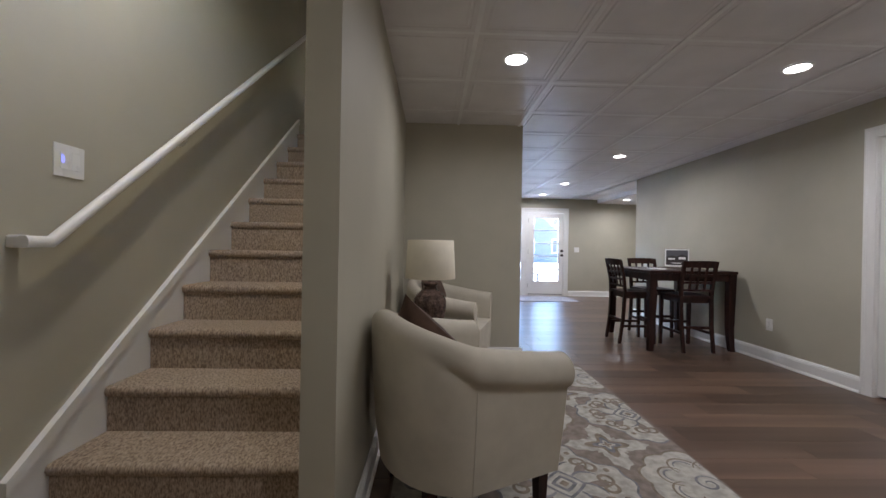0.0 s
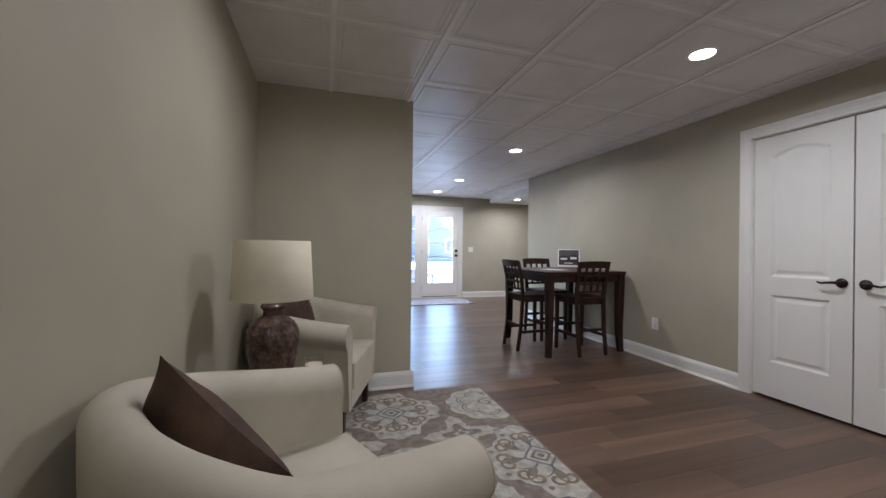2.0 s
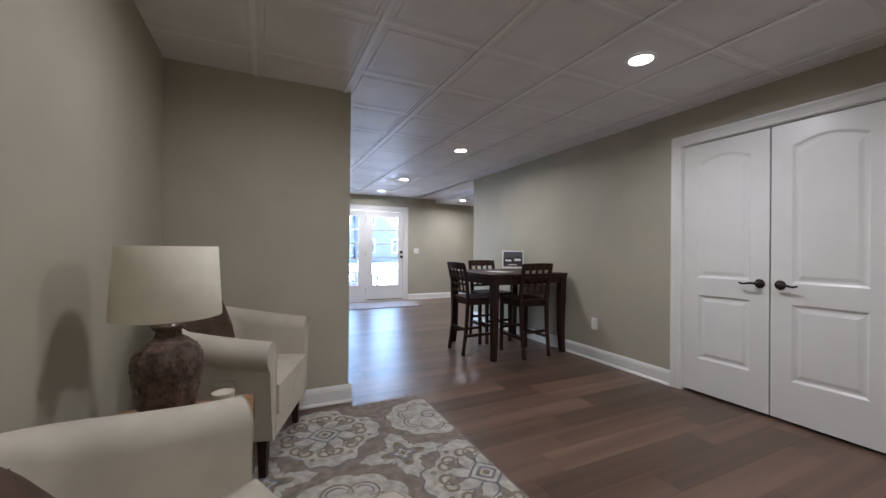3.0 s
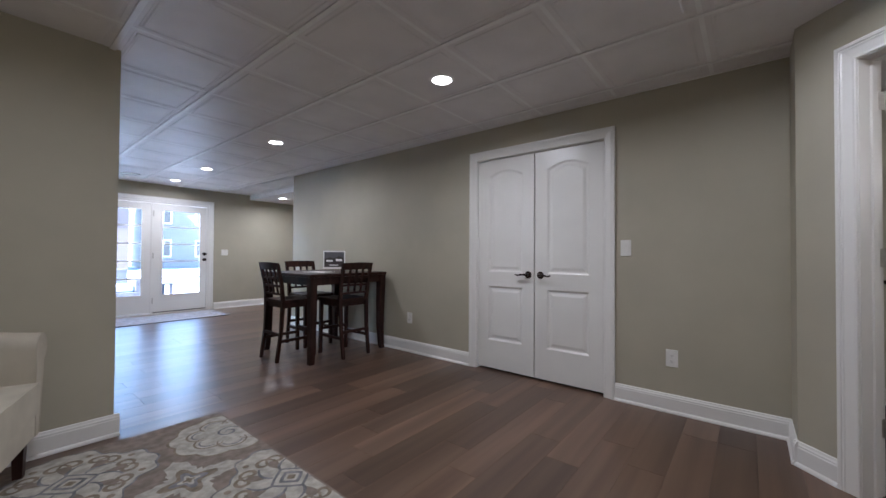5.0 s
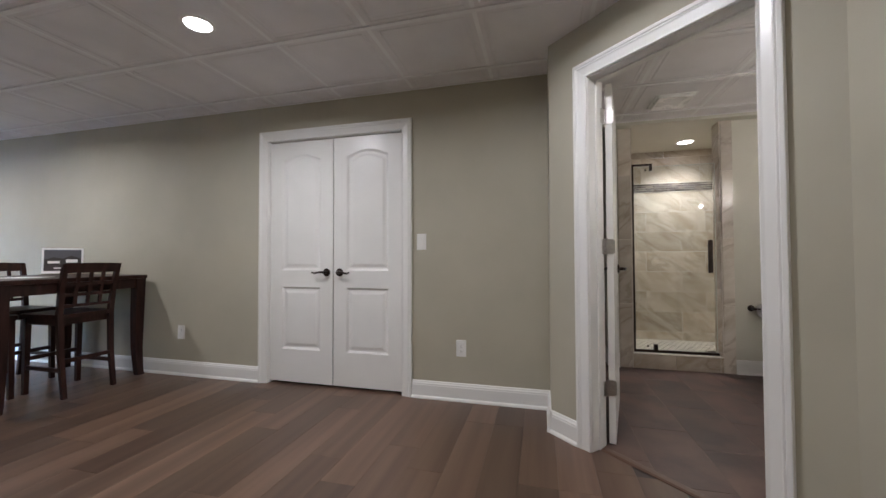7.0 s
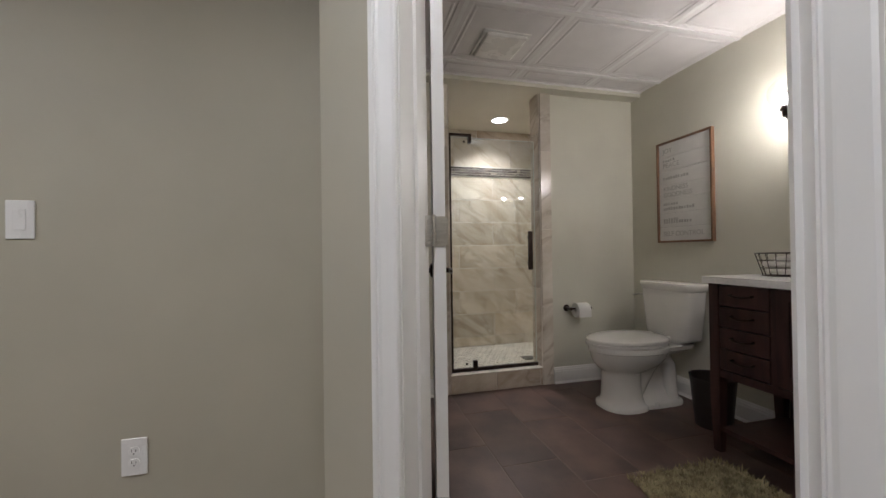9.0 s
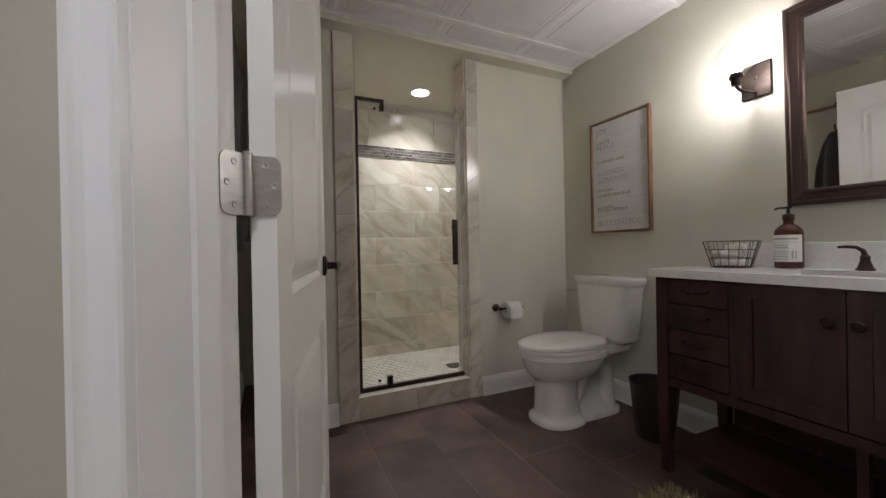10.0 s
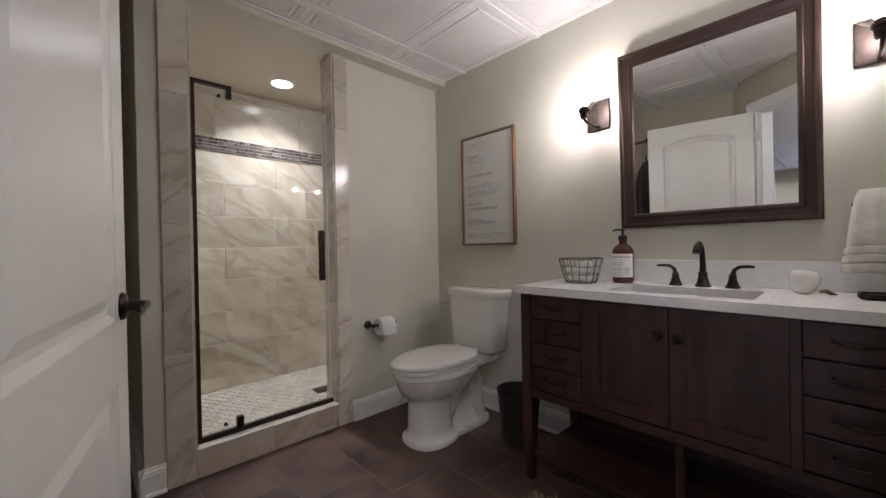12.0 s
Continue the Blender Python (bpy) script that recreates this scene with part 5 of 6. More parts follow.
for z, y0, y1, hw in ((0.0, 0.10, 0.50, 0.118), (0.030, 0.10, 0.50, 0.118), (0.038, 0.106, 0.50, 0.113), (0.050, 0.125, 0.50, 0.092), (0.085, 0.135, 0.48, 0.074), (0.12, 0.15, 0.47, 0.050), (0.25, 0.17, 0.46, 0.045), (0.335, 0.16, 0.46, 0.075), (0.375, 0.05, 0.46, 0.135), (0.385, 0.03, 0.46, 0.150), (0.410, 0.02, 0.46, 0.155)):
    rings.append(superellipse(0, (y0 + y1) / 2, hw, (y1 - y0) / 2, z, 36, 3.6))
loft(bm, rings)
# the S of the trap stands out on both flanks
for sx in (-1, 1):
    tube(bm, [(sx * 0.046, y, z) for y, z in ((0.47, 0.07), (0.44, 0.13), (0.41, 0.19), (0.375, 0.25), (0.335, 0.295), (0.285, 0.318), (0.235, 0.310), (0.205, 0.270), (0.196, 0.21), (0.194, 0.14), (0.194, 0.07), (0.194, 0.03))],
         [0.036, 0.040, 0.044, 0.047, 0.048, 0.048, 0.047, 0.046, 0.046, 0.047, 0.054, 0.060], 18)
part("trapway", bm, M_porcelain, wc, smooth=True)
bm = bmesh.new()
loft(bm, [superellipse(0, 0.500, 0.191 * k, 0.276 * k, z, 44, 2.2, 0.14) for k, z in ((0.93, 0.416), (0.95, 0.4225), (1.0, 0.423), (1.0, 0.438), (0.985, 0.4405), (0.94, 0.441))])
part("seat", bm, M_porcelain, wc, smooth=True)
bm = bmesh.new()
loft(bm, [superellipse(0, 0.496, 0.191 * k, 0.279 * k, z, 44, 2.2, 0.14) for k, z in ((0.93, 0.441), (0.94, 0.4455), (1.0, 0.446), (1.0, 0.460), (0.985, 0.4645), (0.90, 0.4690), (0.5, 0.473), (0.02, 0.474))])
part("lid", bm, M_porcelain, wc, smooth=True)
part("lid_hinge", boxes((-0.09, -0.06, 0.215, 0.255, 0.412, 0.466), (0.06, 0.09, 0.215, 0.255, 0.412, 0.466)), M_porcelain, wc, bevel=0.006)
bm = bmesh.new()
loft(bm, [superellipse(0, 0.105, hw, hd_, z, 48, 4.2) for z, hw, hd_ in ((0.409, 0.120, 0.055), (0.428, 0.150, 0.068), (0.438, 0.176, 0.083), (0.450, 0.182, 0.087), (0.62, 0.200, 0.094), (0.745, 0.211, 0.097), (0.768, 0.216, 0.099))])
part("tank", bm, M_porcelain, wc, smooth=True)
bm = bmesh.new()
loft(bm, [superellipse(0, 0.106, hw, hd_, z, 48, 4.2) for z, hw, hd_ in ((0.766, 0.216, 0.099), (0.772, 0.223, 0.103), (0.784, 0.226, 0.105), (0.790, 0.229, 0.107), (0.808, 0.231, 0.109), (0.817, 0.228, 0.106), (0.821, 0.210, 0.088))])
part("tank_lid", bm, M_porcelain, wc, smooth=True)
bm = bmesh.new()
tube(bm, [(0.21, 0.155, 0.715), (0.246, 0.160, 0.715), (0.250, 0.185, 0.713), (0.248, 0.215, 0.709)], 0.007)
part("flush_lever", bm, M_steel, wc, "chrome flush lever", smooth=True)
part("bolt_cap", lathe(bmesh.new(), [(0, 0.018), (0.008, 0.017), (0.012, 0.010), (0.013, 0)], 14, pose(-0.12, 0.36, 0.03)), M_porcelain, wc, smooth=True)

# paper holder
tp = thing("toilet_paper_holder", pose(6.505, -0.02, 0.594), "bronze paper holder with a white roll", "paper holder")
for y in (0.0, -0.17):
    part("rose", lathe(bmesh.new(), [(0, 0), (0.026, 0), (0.027, 0.005), (0.018, 0.010), (0.010, 0.014), (0.009, 0.060), (0.013, 0.066), (0.012, 0.074), (0, 0.076)], 20, pose(0, y, 0, 0, -90)), M_bronze, tp, smooth=True)
bm = bmesh.new()
tube(bm, [(-0.064, 0.0, 0), (-0.064, -0.17, 0)], 0.007)
part("bar", bm, M_bronze, tp)
bm = bmesh.new()
lathe(bm, [(0.019, -0.052), (0.055, -0.052), (0.0565, -0.05), (0.0565, 0.05), (0.055, 0.052), (0.019, 0.052), (0.019, -0.052)], 36, pose(-0.064, -0.092, -0.012, 90))
part("roll", bm, M_paper, tp, "white toilet paper roll", smooth=True)
part("loose_sheet", boxes((-0.122, -0.1205, -0.143, -0.041, -0.062, -0.012)), M_paper, tp, "hanging end of the roll")

# waste bin
wb = thing("waste_bin", pose(5.615, -0.43, 0), "dark brown open waste bin beside the vanity", "bin")
bm = bmesh.new()
lathe(bm, [(0, 0), (0.088, 0), (0.092, 0.004), (0.118, 0.285), (0.122, 0.290), (0.121, 0.296), (0.115, 0.292), (0.089, 0.012), (0, 0.012)], 36)
part("bucket", bm, M_bin, wb, smooth=True)

# ---- vanity ----
def ring_frame(outer, inner, a, b, axis):
    """A flat frame with a rectangular hole, extruded from a to b."""
    bm = bmesh.new()

    def at(u, v, d):
        return (u, v, d) if axis == "z" else (u, d, v)
    loops = []
    for (u0, u1, v0, v1), d in ((outer, a), (outer, b), (inner, b), (inner, a)):
        loops.append([bm.verts.new(at(u, v, d)) for u, v in ((u0, v0), (u1, v0), (u1, v1), (u0, v1))])
    for p, q in zip(loops, loops[1:] + loops[:1]):
        for k in range(4):
            bm.faces.new((p[k], p[(k + 1) % 4], q[(k + 1) % 4], q[k]))
    return bm


VX0, VX1, VY = 4.18, 5.41, -0.175
vn = thing("vanity", pose(0, 0, 0), "dark espresso vanity cabinet with drawers and open lower shelf", "vanity")
for x in (VX0 + 0.025, VX1 - 0.025):
    for y in (VY - 0.025, -0.630):
        bm = bmesh.new()
        loft(bm, [[(x + a * w, y + b * w, z) for a, b in ((-1, -1), (1, -1), (1, 1), (-1, 1))] for w, z in ((0.017, 0.0), (0.025, 0.28), (0.025, 0.872))])
        part("leg", bm, M_vanity, vn, bevel=0.002)
part("carcass", boxes((VX0 + 0.02, VX1 - 0.02, -0.645, VY - 0.022, 0.43, 0.870), (VX0 + 0.02, VX1 - 0.02, VY - 0.045, VY - 0.006, 0.395, 0.432)), M_vanity, vn)
# dark sheet added behind the shelf so the gap reads nearly black
part("back_panel", boxes((VX0 + 0.06, VX1 - 0.06, -0.650, -0.640, 0.136, 0.43)), M_vanity, vn, "dark sheet added behind the open shelf")
part("bottom_shelf", boxes((VX0 + 0.04, VX1 - 0.04, -0.64, VY - 0.02, 0.115, 0.135)), M_vanity, vn, "dark slatted lower shelf")
part("centre_post", boxes((4.758, 4.786, VY - 0.048, VY - 0.020, 0.135, 0.395)), M_vanity, vn, "dark centre post under the cabinet", bevel=0.002)
for k in range(2):
    part("face_stile", boxes(((5.105, 4.470)[k] - 0.012, (5.105, 4.470)[k] + 0.012, VY - 0.022, VY - 0.004, 0.432, 0.870)), M_vanity, vn)


def bar_pull(parent, x, y, z, L=0.05):
    bm = bmesh.new()
    tube(bm, [(x - L, y, z + 0.002), (x - L, y + 0.020, z), (x - L * 0.5, y + 0.026, z - 0.005), (x, y + 0.027, z - 0.007), (x + L * 0.5, y + 0.026, z - 0.005), (x + L, y + 0.020, z), (x + L, y, z + 0.002)], [0.005, 0.005, 0.0045, 0.0055, 0.0045, 0.005, 0.005], 8)
    part("handle", bm, M_bronze, parent, "dark bronze bar pull", smooth=True)


def knob(parent, x, y, z):
    part("knob", lathe(bmesh.new(), [(0, 0), (0.008, 0), (0.007, 0.008), (0.006, 0.012), (0.015, 0.018), (0.017, 0.024), (0.012, 0.030), (0, 0.031)], 20, pose(x, y, z, -90)), M_bronze, parent, "dark bronze knob", smooth=True)


for a, b in ((5.119, 5.355), (4.236, 4.456)):
    for k in range(4):
        z0 = 0.440 + 0.1075 * k
        d = part("drawer", boxes((a, b, VY - 0.020, VY, z0, z0 + 0.1025)), M_vanity, vn, bevel=0.003)
        bar_pull(d, (a + b) / 2, VY, z0 + 0.058)
for a, b, kx in ((4.797, 5.091, 4.83), (4.484, 4.793, 4.762)):
    d = part("door", ring_frame((a, b, 0.440, 0.866), (a + 0.05, b - 0.05, 0.492, 0.814), VY - 0.020, VY, "y"), M_vanity, vn, bevel=0.002)
    part("panel", boxes((a + 0.048, b - 0.048, VY - 0.020, VY - 0.009, 0.490, 0.816)), M_vanity, d)
    knob(d, kx, VY, 0.765)

ct = thing("countertop", pose(0, 0, 0), "white quartz vanity top with undermount sink", "countertop")
SX0, SX1, SY0, SY1 = 4.57, 5.03, -0.50, -0.24
part("slab", ring_frame((VX0 - 0.02, VX1 + 0.02, -0.66, VY + 0.022), (SX0, SX1, SY0, SY1), 0.872, 0.906, "z"), M_quartz, ct, "white quartz slab", bevel=0.002)
part("backsplash", boxes((VX0 - 0.02, 5.30, -0.659, -0.640, 0.906, 1.012)), M_quartz, ct, "white quartz backsplash", bevel=0.002)
bm = bmesh.new()
rings = []
for k, z in ((1.0, 0.872), (0.97, 0.80), (0.90, 0.755), (0.5, 0.748), (0.05, 0.745)):
    rings.append(superellipse((SX0 + SX1) / 2, (SY0 + SY1) / 2, (SX1 - SX0) / 2 * k + 0.004, (SY1 - SY0) / 2 * k + 0.004, z, 40, 7.0))
loft(bm, rings, cap=False)
part("sink", bm, M_porcelain, ct, "white porcelain basin", smooth=True)

# tap set
tap = thing("faucet", pose(4.777, -0.575, 0.906) @ Matrix.Scale(0.85, 4), "oil-rubbed bronze widespread faucet", "faucet")
bm = bmesh.new()
lathe(bm, [(0, 0), (0.033, 0), (0.034, 0.006), (0.028, 0.014), (0.020, 0.045), (0.018, 0.060), (0.021, 0.064), (0.020, 0.070), (0.015, 0.074), (0, 0.074)], 24)
pts = [(0, 0, 0.07), (0, 0.0, 0.12), (0, 0.006, 0.165), (0, 0.025, 0.198), (0, 0.055, 0.212), (0, 0.085, 0.203), (0, 0.103, 0.180), (0, 0.106, 0.165)]
tube(bm, pts, [0.014, 0.013, 0.012, 0.012, 0.013, 0.015, 0.018, 0.019], 16)
part("spout", bm, M_bronze, tap, smooth=True)
for sgn in (1, -1):
    x = 0.118 * sgn
    bm = bmesh.new()
    lathe(bm, [(0, 0), (0.030, 0), (0.031, 0.006), (0.025, 0.014), (0.016, 0.042), (0.015, 0.052), (0.017, 0.056), (0.014, 0.064), (0, 0.066)], 24, pose(x, 0, 0))
    h = part("handle_base", bm, M_bronze, tap, smooth=True)
    bm = bmesh.new()
    tube(bm, [(x, 0, 0.060), (x + sgn * 0.006, 0.0, 0.085), (x + sgn * 0.025, 0.004, 0.100), (x + sgn * 0.055, 0.008, 0.103), (x + sgn * 0.082, 0.010, 0.101)], [0.011, 0.009, 0.008, 0.0075, 0.006], 12)
    part("lever", bm, M_bronze, h, smooth=True)

# wire basket with soaps
bk = thing("wire_basket", pose(5.245, -0.44, 0.906) @ Matrix.Scale(1.12, 4), "small bronze wire basket with cloths inside", "basket")
bm = bmesh.new()
R = lambda z: 0.062 + 0.030 * z / 0.105
for z in (0.004, 0.038, 0.072, 0.105):
    tube(bm, [(R(z) * math.cos(2 * math.pi * k / 28), R(z) * math.sin(2 * math.pi * k / 28), z) for k in range(28)], 0.0022 if z > 0.1 else 0.0014, 6, closed=True)
for k in range(16):
    a = 2 * math.pi * k / 16
    tube(bm, [(R(z) * math.cos(a), R(z) * math.sin(a), z) for z in (0.004, 0.05, 0.105)], 0.0013, 5)
for k in range(-2, 3):
    tube(bm, [(0.022 * k, -0.055, 0.004), (0.022 * k, 0.055, 0.004)], 0.0013, 5)
part("wire_frame", bm, M_bronze, bk, smooth=True)
for k, (x, y, z, rz) in enumerate(((0.0, 0.0, 0.025, 20), (0.012, 0.008, 0.055, 65), (-0.010, -0.012, 0.078, 110))):
    part("folded_cloth", boxes((-0.045, 0.045, -0.03, 0.03, -0.012, 0.012), m=pose(x, y, z, 6 * k, -5, rz)), M_towel, bk, "cream folded cloth", bevel=0.009, seg=3, smooth=True)

# soap bottle
sb = thing("soap_bottle", pose(5.095, -0.565, 0.906), "amber glass pump bottle with a white label", "bottle")
bm = bmesh.new()
lathe(bm, [(0, 0.0), (0.044, 0.0), (0.047, 0.004), (0.047, 0.145), (0.044, 0.160), (0.030, 0.176), (0.018, 0.184), (0.016, 0.196), (0.019, 0.198), (0.019, 0.206), (0, 0.206)], 36)
part("glass_body", bm, mat("amber_glaze", (0.075, 0.022, 0.012), 0.06, vary=0.1, bump=0), sb, "dark amber glass", smooth=True)
bm = bmesh.new()
for a0, a1 in ((10, 170),):
    prev = None
    for q in range(a0, a1 + 1, 8):
        a = radians(q)
        cur = [bm.verts.new((0.0476 * math.cos(a), 0.0476 * math.sin(a), z)) for z in (0.028, 0.138)]
        if prev:
            bm.faces.new((prev[0], cur[0], cur[1], prev[1]))
        prev = cur
lb = part("label", bm, M_paper, sb, "white printed label", smooth=True)


def bent_bars(rows, parent):
    bm = bmesh.new()
    for a0, a1, z0, z1 in rows:
        prev = None
        for k in range(9):
            a = radians(a0 + (a1 - a0) * k / 8)
            cur = [bm.verts.new((0.0482 * math.cos(a), 0.0482 * math.sin(a), z)) for z in (z0, z1)]
            if prev:
                bm.faces.new((prev[0], cur[0], cur[1], prev[1]))
            prev = cur
    part("print", bm, M_ink, parent, "small grey lines of print")


bent_bars([(30, 150, 0.119, 0.126), (30, 150, 0.108, 0.1095), (45, 110, 0.094, 0.098), (45, 110, 0.084, 0.088), (30, 112, 0.068, 0.071), (30, 112, 0.058, 0.061), (30, 112, 0.048, 0.051), (30, 112, 0.038, 0.041), (122, 130, 0.040, 0.074), (136, 142, 0.040, 0.074)], lb)
bm = bmesh.new()
lathe(bm, [(0, 0.206), (0.020, 0.206), (0.020, 0.222), (0.010, 0.226), (0.006, 0.230), (0.006, 0.246), (0.012, 0.248), (0.012, 0.256), (0, 0.257)], 20)
tube(bm, [(0, 0, 0.252), (0.03, 0.012, 0.252), (0.040, 0.016, 0.246)], 0.0045, 8)
part("pump", bm, M_black, sb, "black pump top", smooth=True)

# ceramic apple
ap = thing("ceramic_apple", pose(4.475, -0.52, 0.9065, 0, -8, 20) @ Matrix.Scale(0.79, 4), "white ceramic apple ornament with a brown wooden stem", "ornament")
bm = bmesh.new()
prof = [(0.0, 0.006), (0.012, 0.001), (0.020, 0.0), (0.032, 0.008), (0.044, 0.030), (0.053, 0.058), (0.054, 0.078), (0.046, 0.096), (0.032, 0.104), (0.018, 0.101), (0.008, 0.092), (0.0, 0.084)]
lathe(bm, prof, 32)
part("body", bm, M_porcelain, ap, smooth=True)
bm = bmesh.new()
tube(bm, [(-0.046, 0.030, 0.018), (-0.066, 0.036, 0.026), (-0.086, 0.034, 0.016), (-0.098, 0.030, 0.010)], [0.006, 0.009, 0.008, 0.010], 8)
part("stem", bm, M_oak, ap, "brown wooden stem", smooth=True)
tr = thing("soap_dish", pose(4.27, -0.47, 0.906), "dark flat soap dish on the counter", "dish")
bm = bmesh.new()
loft(bm, [superellipse(0, 0, 0.075 * k, 0.05 * k, z, 32, 5) for k, z in ((0.9, 0.0), (1.0, 0.006), (1.0, 0.018), (0.94, 0.018), (0.9, 0.010))])
part("dish", bm, M_bronze, tr, smooth=True)

# mirror
MX0, MX1, MZ0, MZ1 = 4.420, 5.125, 1.168, 2.005
mr = thing("mirror", pose(0, -0.66, MZ0, -1.35) @ Matrix.Translation((0, 0, -MZ0)), "large wall mirror in a stepped dark bronze frame", "mirror")
part("glass", boxes((MX0 + 0.05, MX1 - 0.05, 0.010, 0.016, MZ0 + 0.05, MZ1 - 0.05)), M_mirror, mr, "silvered mirror glass")
fr = [(0.0, 0.0), (0.0, 0.030), (0.006, 0.036), (0.016, 0.036), (0.020, 0.030), (0.046, 0.024), (0.050, 0.028), (0.060, 0.026), (0.066, 0.017), (0.066, 0.0)]
bm = bmesh.new()
vs = [[bm.verts.new((cx + sx * u, v, cz + sz * u)) for u, v in fr] for cx, cz, sx, sz in ((MX0, MZ0, 1, 1), (MX1, MZ0, -1, 1), (MX1, MZ1, -1, -1), (MX0, MZ1, 1, -1))]
for q in range(4):
    a, b = vs[q], vs[(q + 1) % 4]
    for k in range(len(fr) - 1):
        bm.faces.new((a[k], a[k + 1], b[k + 1], b[k]))
part("frame", bm, mat("brushed_bronze_frame", (0.075, 0.049, 0.041), 0.33, metal=0.75, vary=0.05, scale=8, fine=220), mr, "stepped dark bronze frame")


# sconces
def sconce(x, label):
    s = thing("wall_sconce", pose(x, -0.66, 1.762), label, "wall light", "vanity sconces")
    part("backplate", boxes((-0.059, 0.059, 0.0, 0.014, -0.078, 0.076)), M_bronze, s, "square bronze backplate", bevel=0.003)
    part("stud", lathe(bmesh.new(), [(0, 0), (0.009, 0), (0.009, 0.006), (0, 0.010)], 16, pose(0, 0.014, 0.01, -90)), M_bronze, s, smooth=True)
    bm = bmesh.new()
    tube(bm, [(0.0, 0.012, -0.060), (0, 0.09, -0.066), (0, 0.145, -0.064), (0, 0.163, -0.055), (0, 0.165, -0.040)], 0.007, 10)
    part("arm", bm, M_bronze, s, smooth=True)
    part("holder", lathe(bmesh.new(), [(0, 0.004), (0.017, 0.004), (0.019, 0.010), (0.020, 0.034), (0.027, 0.037), (0.027, 0.047), (0.020, 0.050), (0.020, 0.060), (0, 0.060)], 24, pose(0, 0.165, -0.055)), M_bronze, s, smooth=True)
    bm = bmesh.new()
    wall = [(0.078 * math.sin(radians(q)), 0.126 - 0.078 * math.cos(radians(q))) for q in range(26, 173, 7)]
    lathe(bm, wall, 40, pose(0, 0.165, -0.055))
    g = part("globe", bm, M_globe, s, "clear glass globe", smooth=True)
    g.visible_shadow = False
    b = part("bulb", lathe(bmesh.new(), [(0.012, 0.058), (0.016, 0.064), (0.024, 0.078), (0.026, 0.090), (0.021, 0.106), (0.011, 0.114), (0, 0.116)], 24, pose(0, 0.165, -0.055)), M_bulb, s, "lit frosted bulb", smooth=True)
    b.visible_shadow = False
    la = new("sconce_lamp", bpy.data.lights.new("sconce_lamp", "POINT"))
    la.data.energy, la.data.shadow_soft_size, la.data.color = SCONCE_WATTS, 0.026, (1.0, 0.93, 0.84)
    la.matrix_basis = pose(x, -0.66 + 0.165, 1.762 + 0.036)
    return s


sconce(5.242, "lit bronze wall sconce with clear glass globe")
sconce(4.285, "lit bronze wall sconce with clear glass globe")

# framed sign
sg = thing("framed_sign", pose(5.995, -0.66, 1.472), "white shiplap word sign in a thin wooden frame", "sign")
SW, SH = 0.226, 0.374
for k in range(7):
    z0 = -SH + 0.01 + (2 * SH - 0.02) * k / 7
    part("board", boxes((-SW + 0.012, SW - 0.012, 0.002, 0.012, z0 + 0.001, z0 + (2 * SH - 0.02) / 7 - 0.0012)), M_board, sg)
part("backing", boxes((-SW + 0.010, SW - 0.010, 0.0, 0.004, -SH + 0.008, SH - 0.008)), M_ink, sg)
for b in ((-SW, -SW + 0.014, 0.0, 0.026, -SH, SH), (SW - 0.014, SW, 0.0, 0.026, -SH, SH), (-SW + 0.014, SW - 0.014, 0.0, 0.026, -SH, -SH + 0.014), (-SW + 0.014, SW - 0.014, 0.0, 0.026, SH - 0.014, SH)):
    part("frame_bar", boxes(b), M_oak, sg, bevel=0.0015)


def words(text, parent, x, z, size, mt=None):
    cu = bpy.data.curves.new("words", "FONT")
    cu.body, cu.size, cu.extrude = text, size, 0.0004
    tmp = new("words", cu)
    me = bpy.data.meshes.new_from_object(tmp.evaluated_get(bpy.context.evaluated_depsgraph_get()))
    bpy.data.objects.remove(tmp)
    me.materials.append(mt or M_ink)
    ob = new("lettering", me)
    ob.matrix_basis = pose(x, 0.0128, z, 90, 0, 180)
    ob.parent = parent
    return ob


rowh = (2 * SH - 0.02) / 7
top = SH - 0.01
words("JOY", sg, SW - 0.05, top - rowh * 0.72, 0.050)
words("PEACE", sg, SW - 0.05, top - rowh * 1.75, 0.050)
words("KINDNESS", sg, SW - 0.05, top - rowh * 3.42, 0.046)
words("GOODNESS", sg, SW - 0.05, top - rowh * 3.86, 0.046)
words("SELF CONTROL", sg, SW - 0.045, top - rowh * 6.62, 0.048)
for rowk, L, dz in ((2.5, 0.21, 0.012), (4.35, 0.12, 0.010), (4.68, 0.26, 0.012), (5.45, 0.12, 0.010), (5.62, 0.24, 0.012), (1.25, 0.10, 0.010)):
    bm = bmesh.new()
    x = SW - 0.05
    while x > SW - 0.05 - L:
        box(bm, x - random.uniform(0.010, 0.018), x, 0.0125, 0.0130, top - rowh * rowk - dz, top - rowh * rowk + dz * random.uniform(0.3, 1.0))
        x -= 0.022
    part("script_line", bm, M_ink, sg, "illegible grey script line")

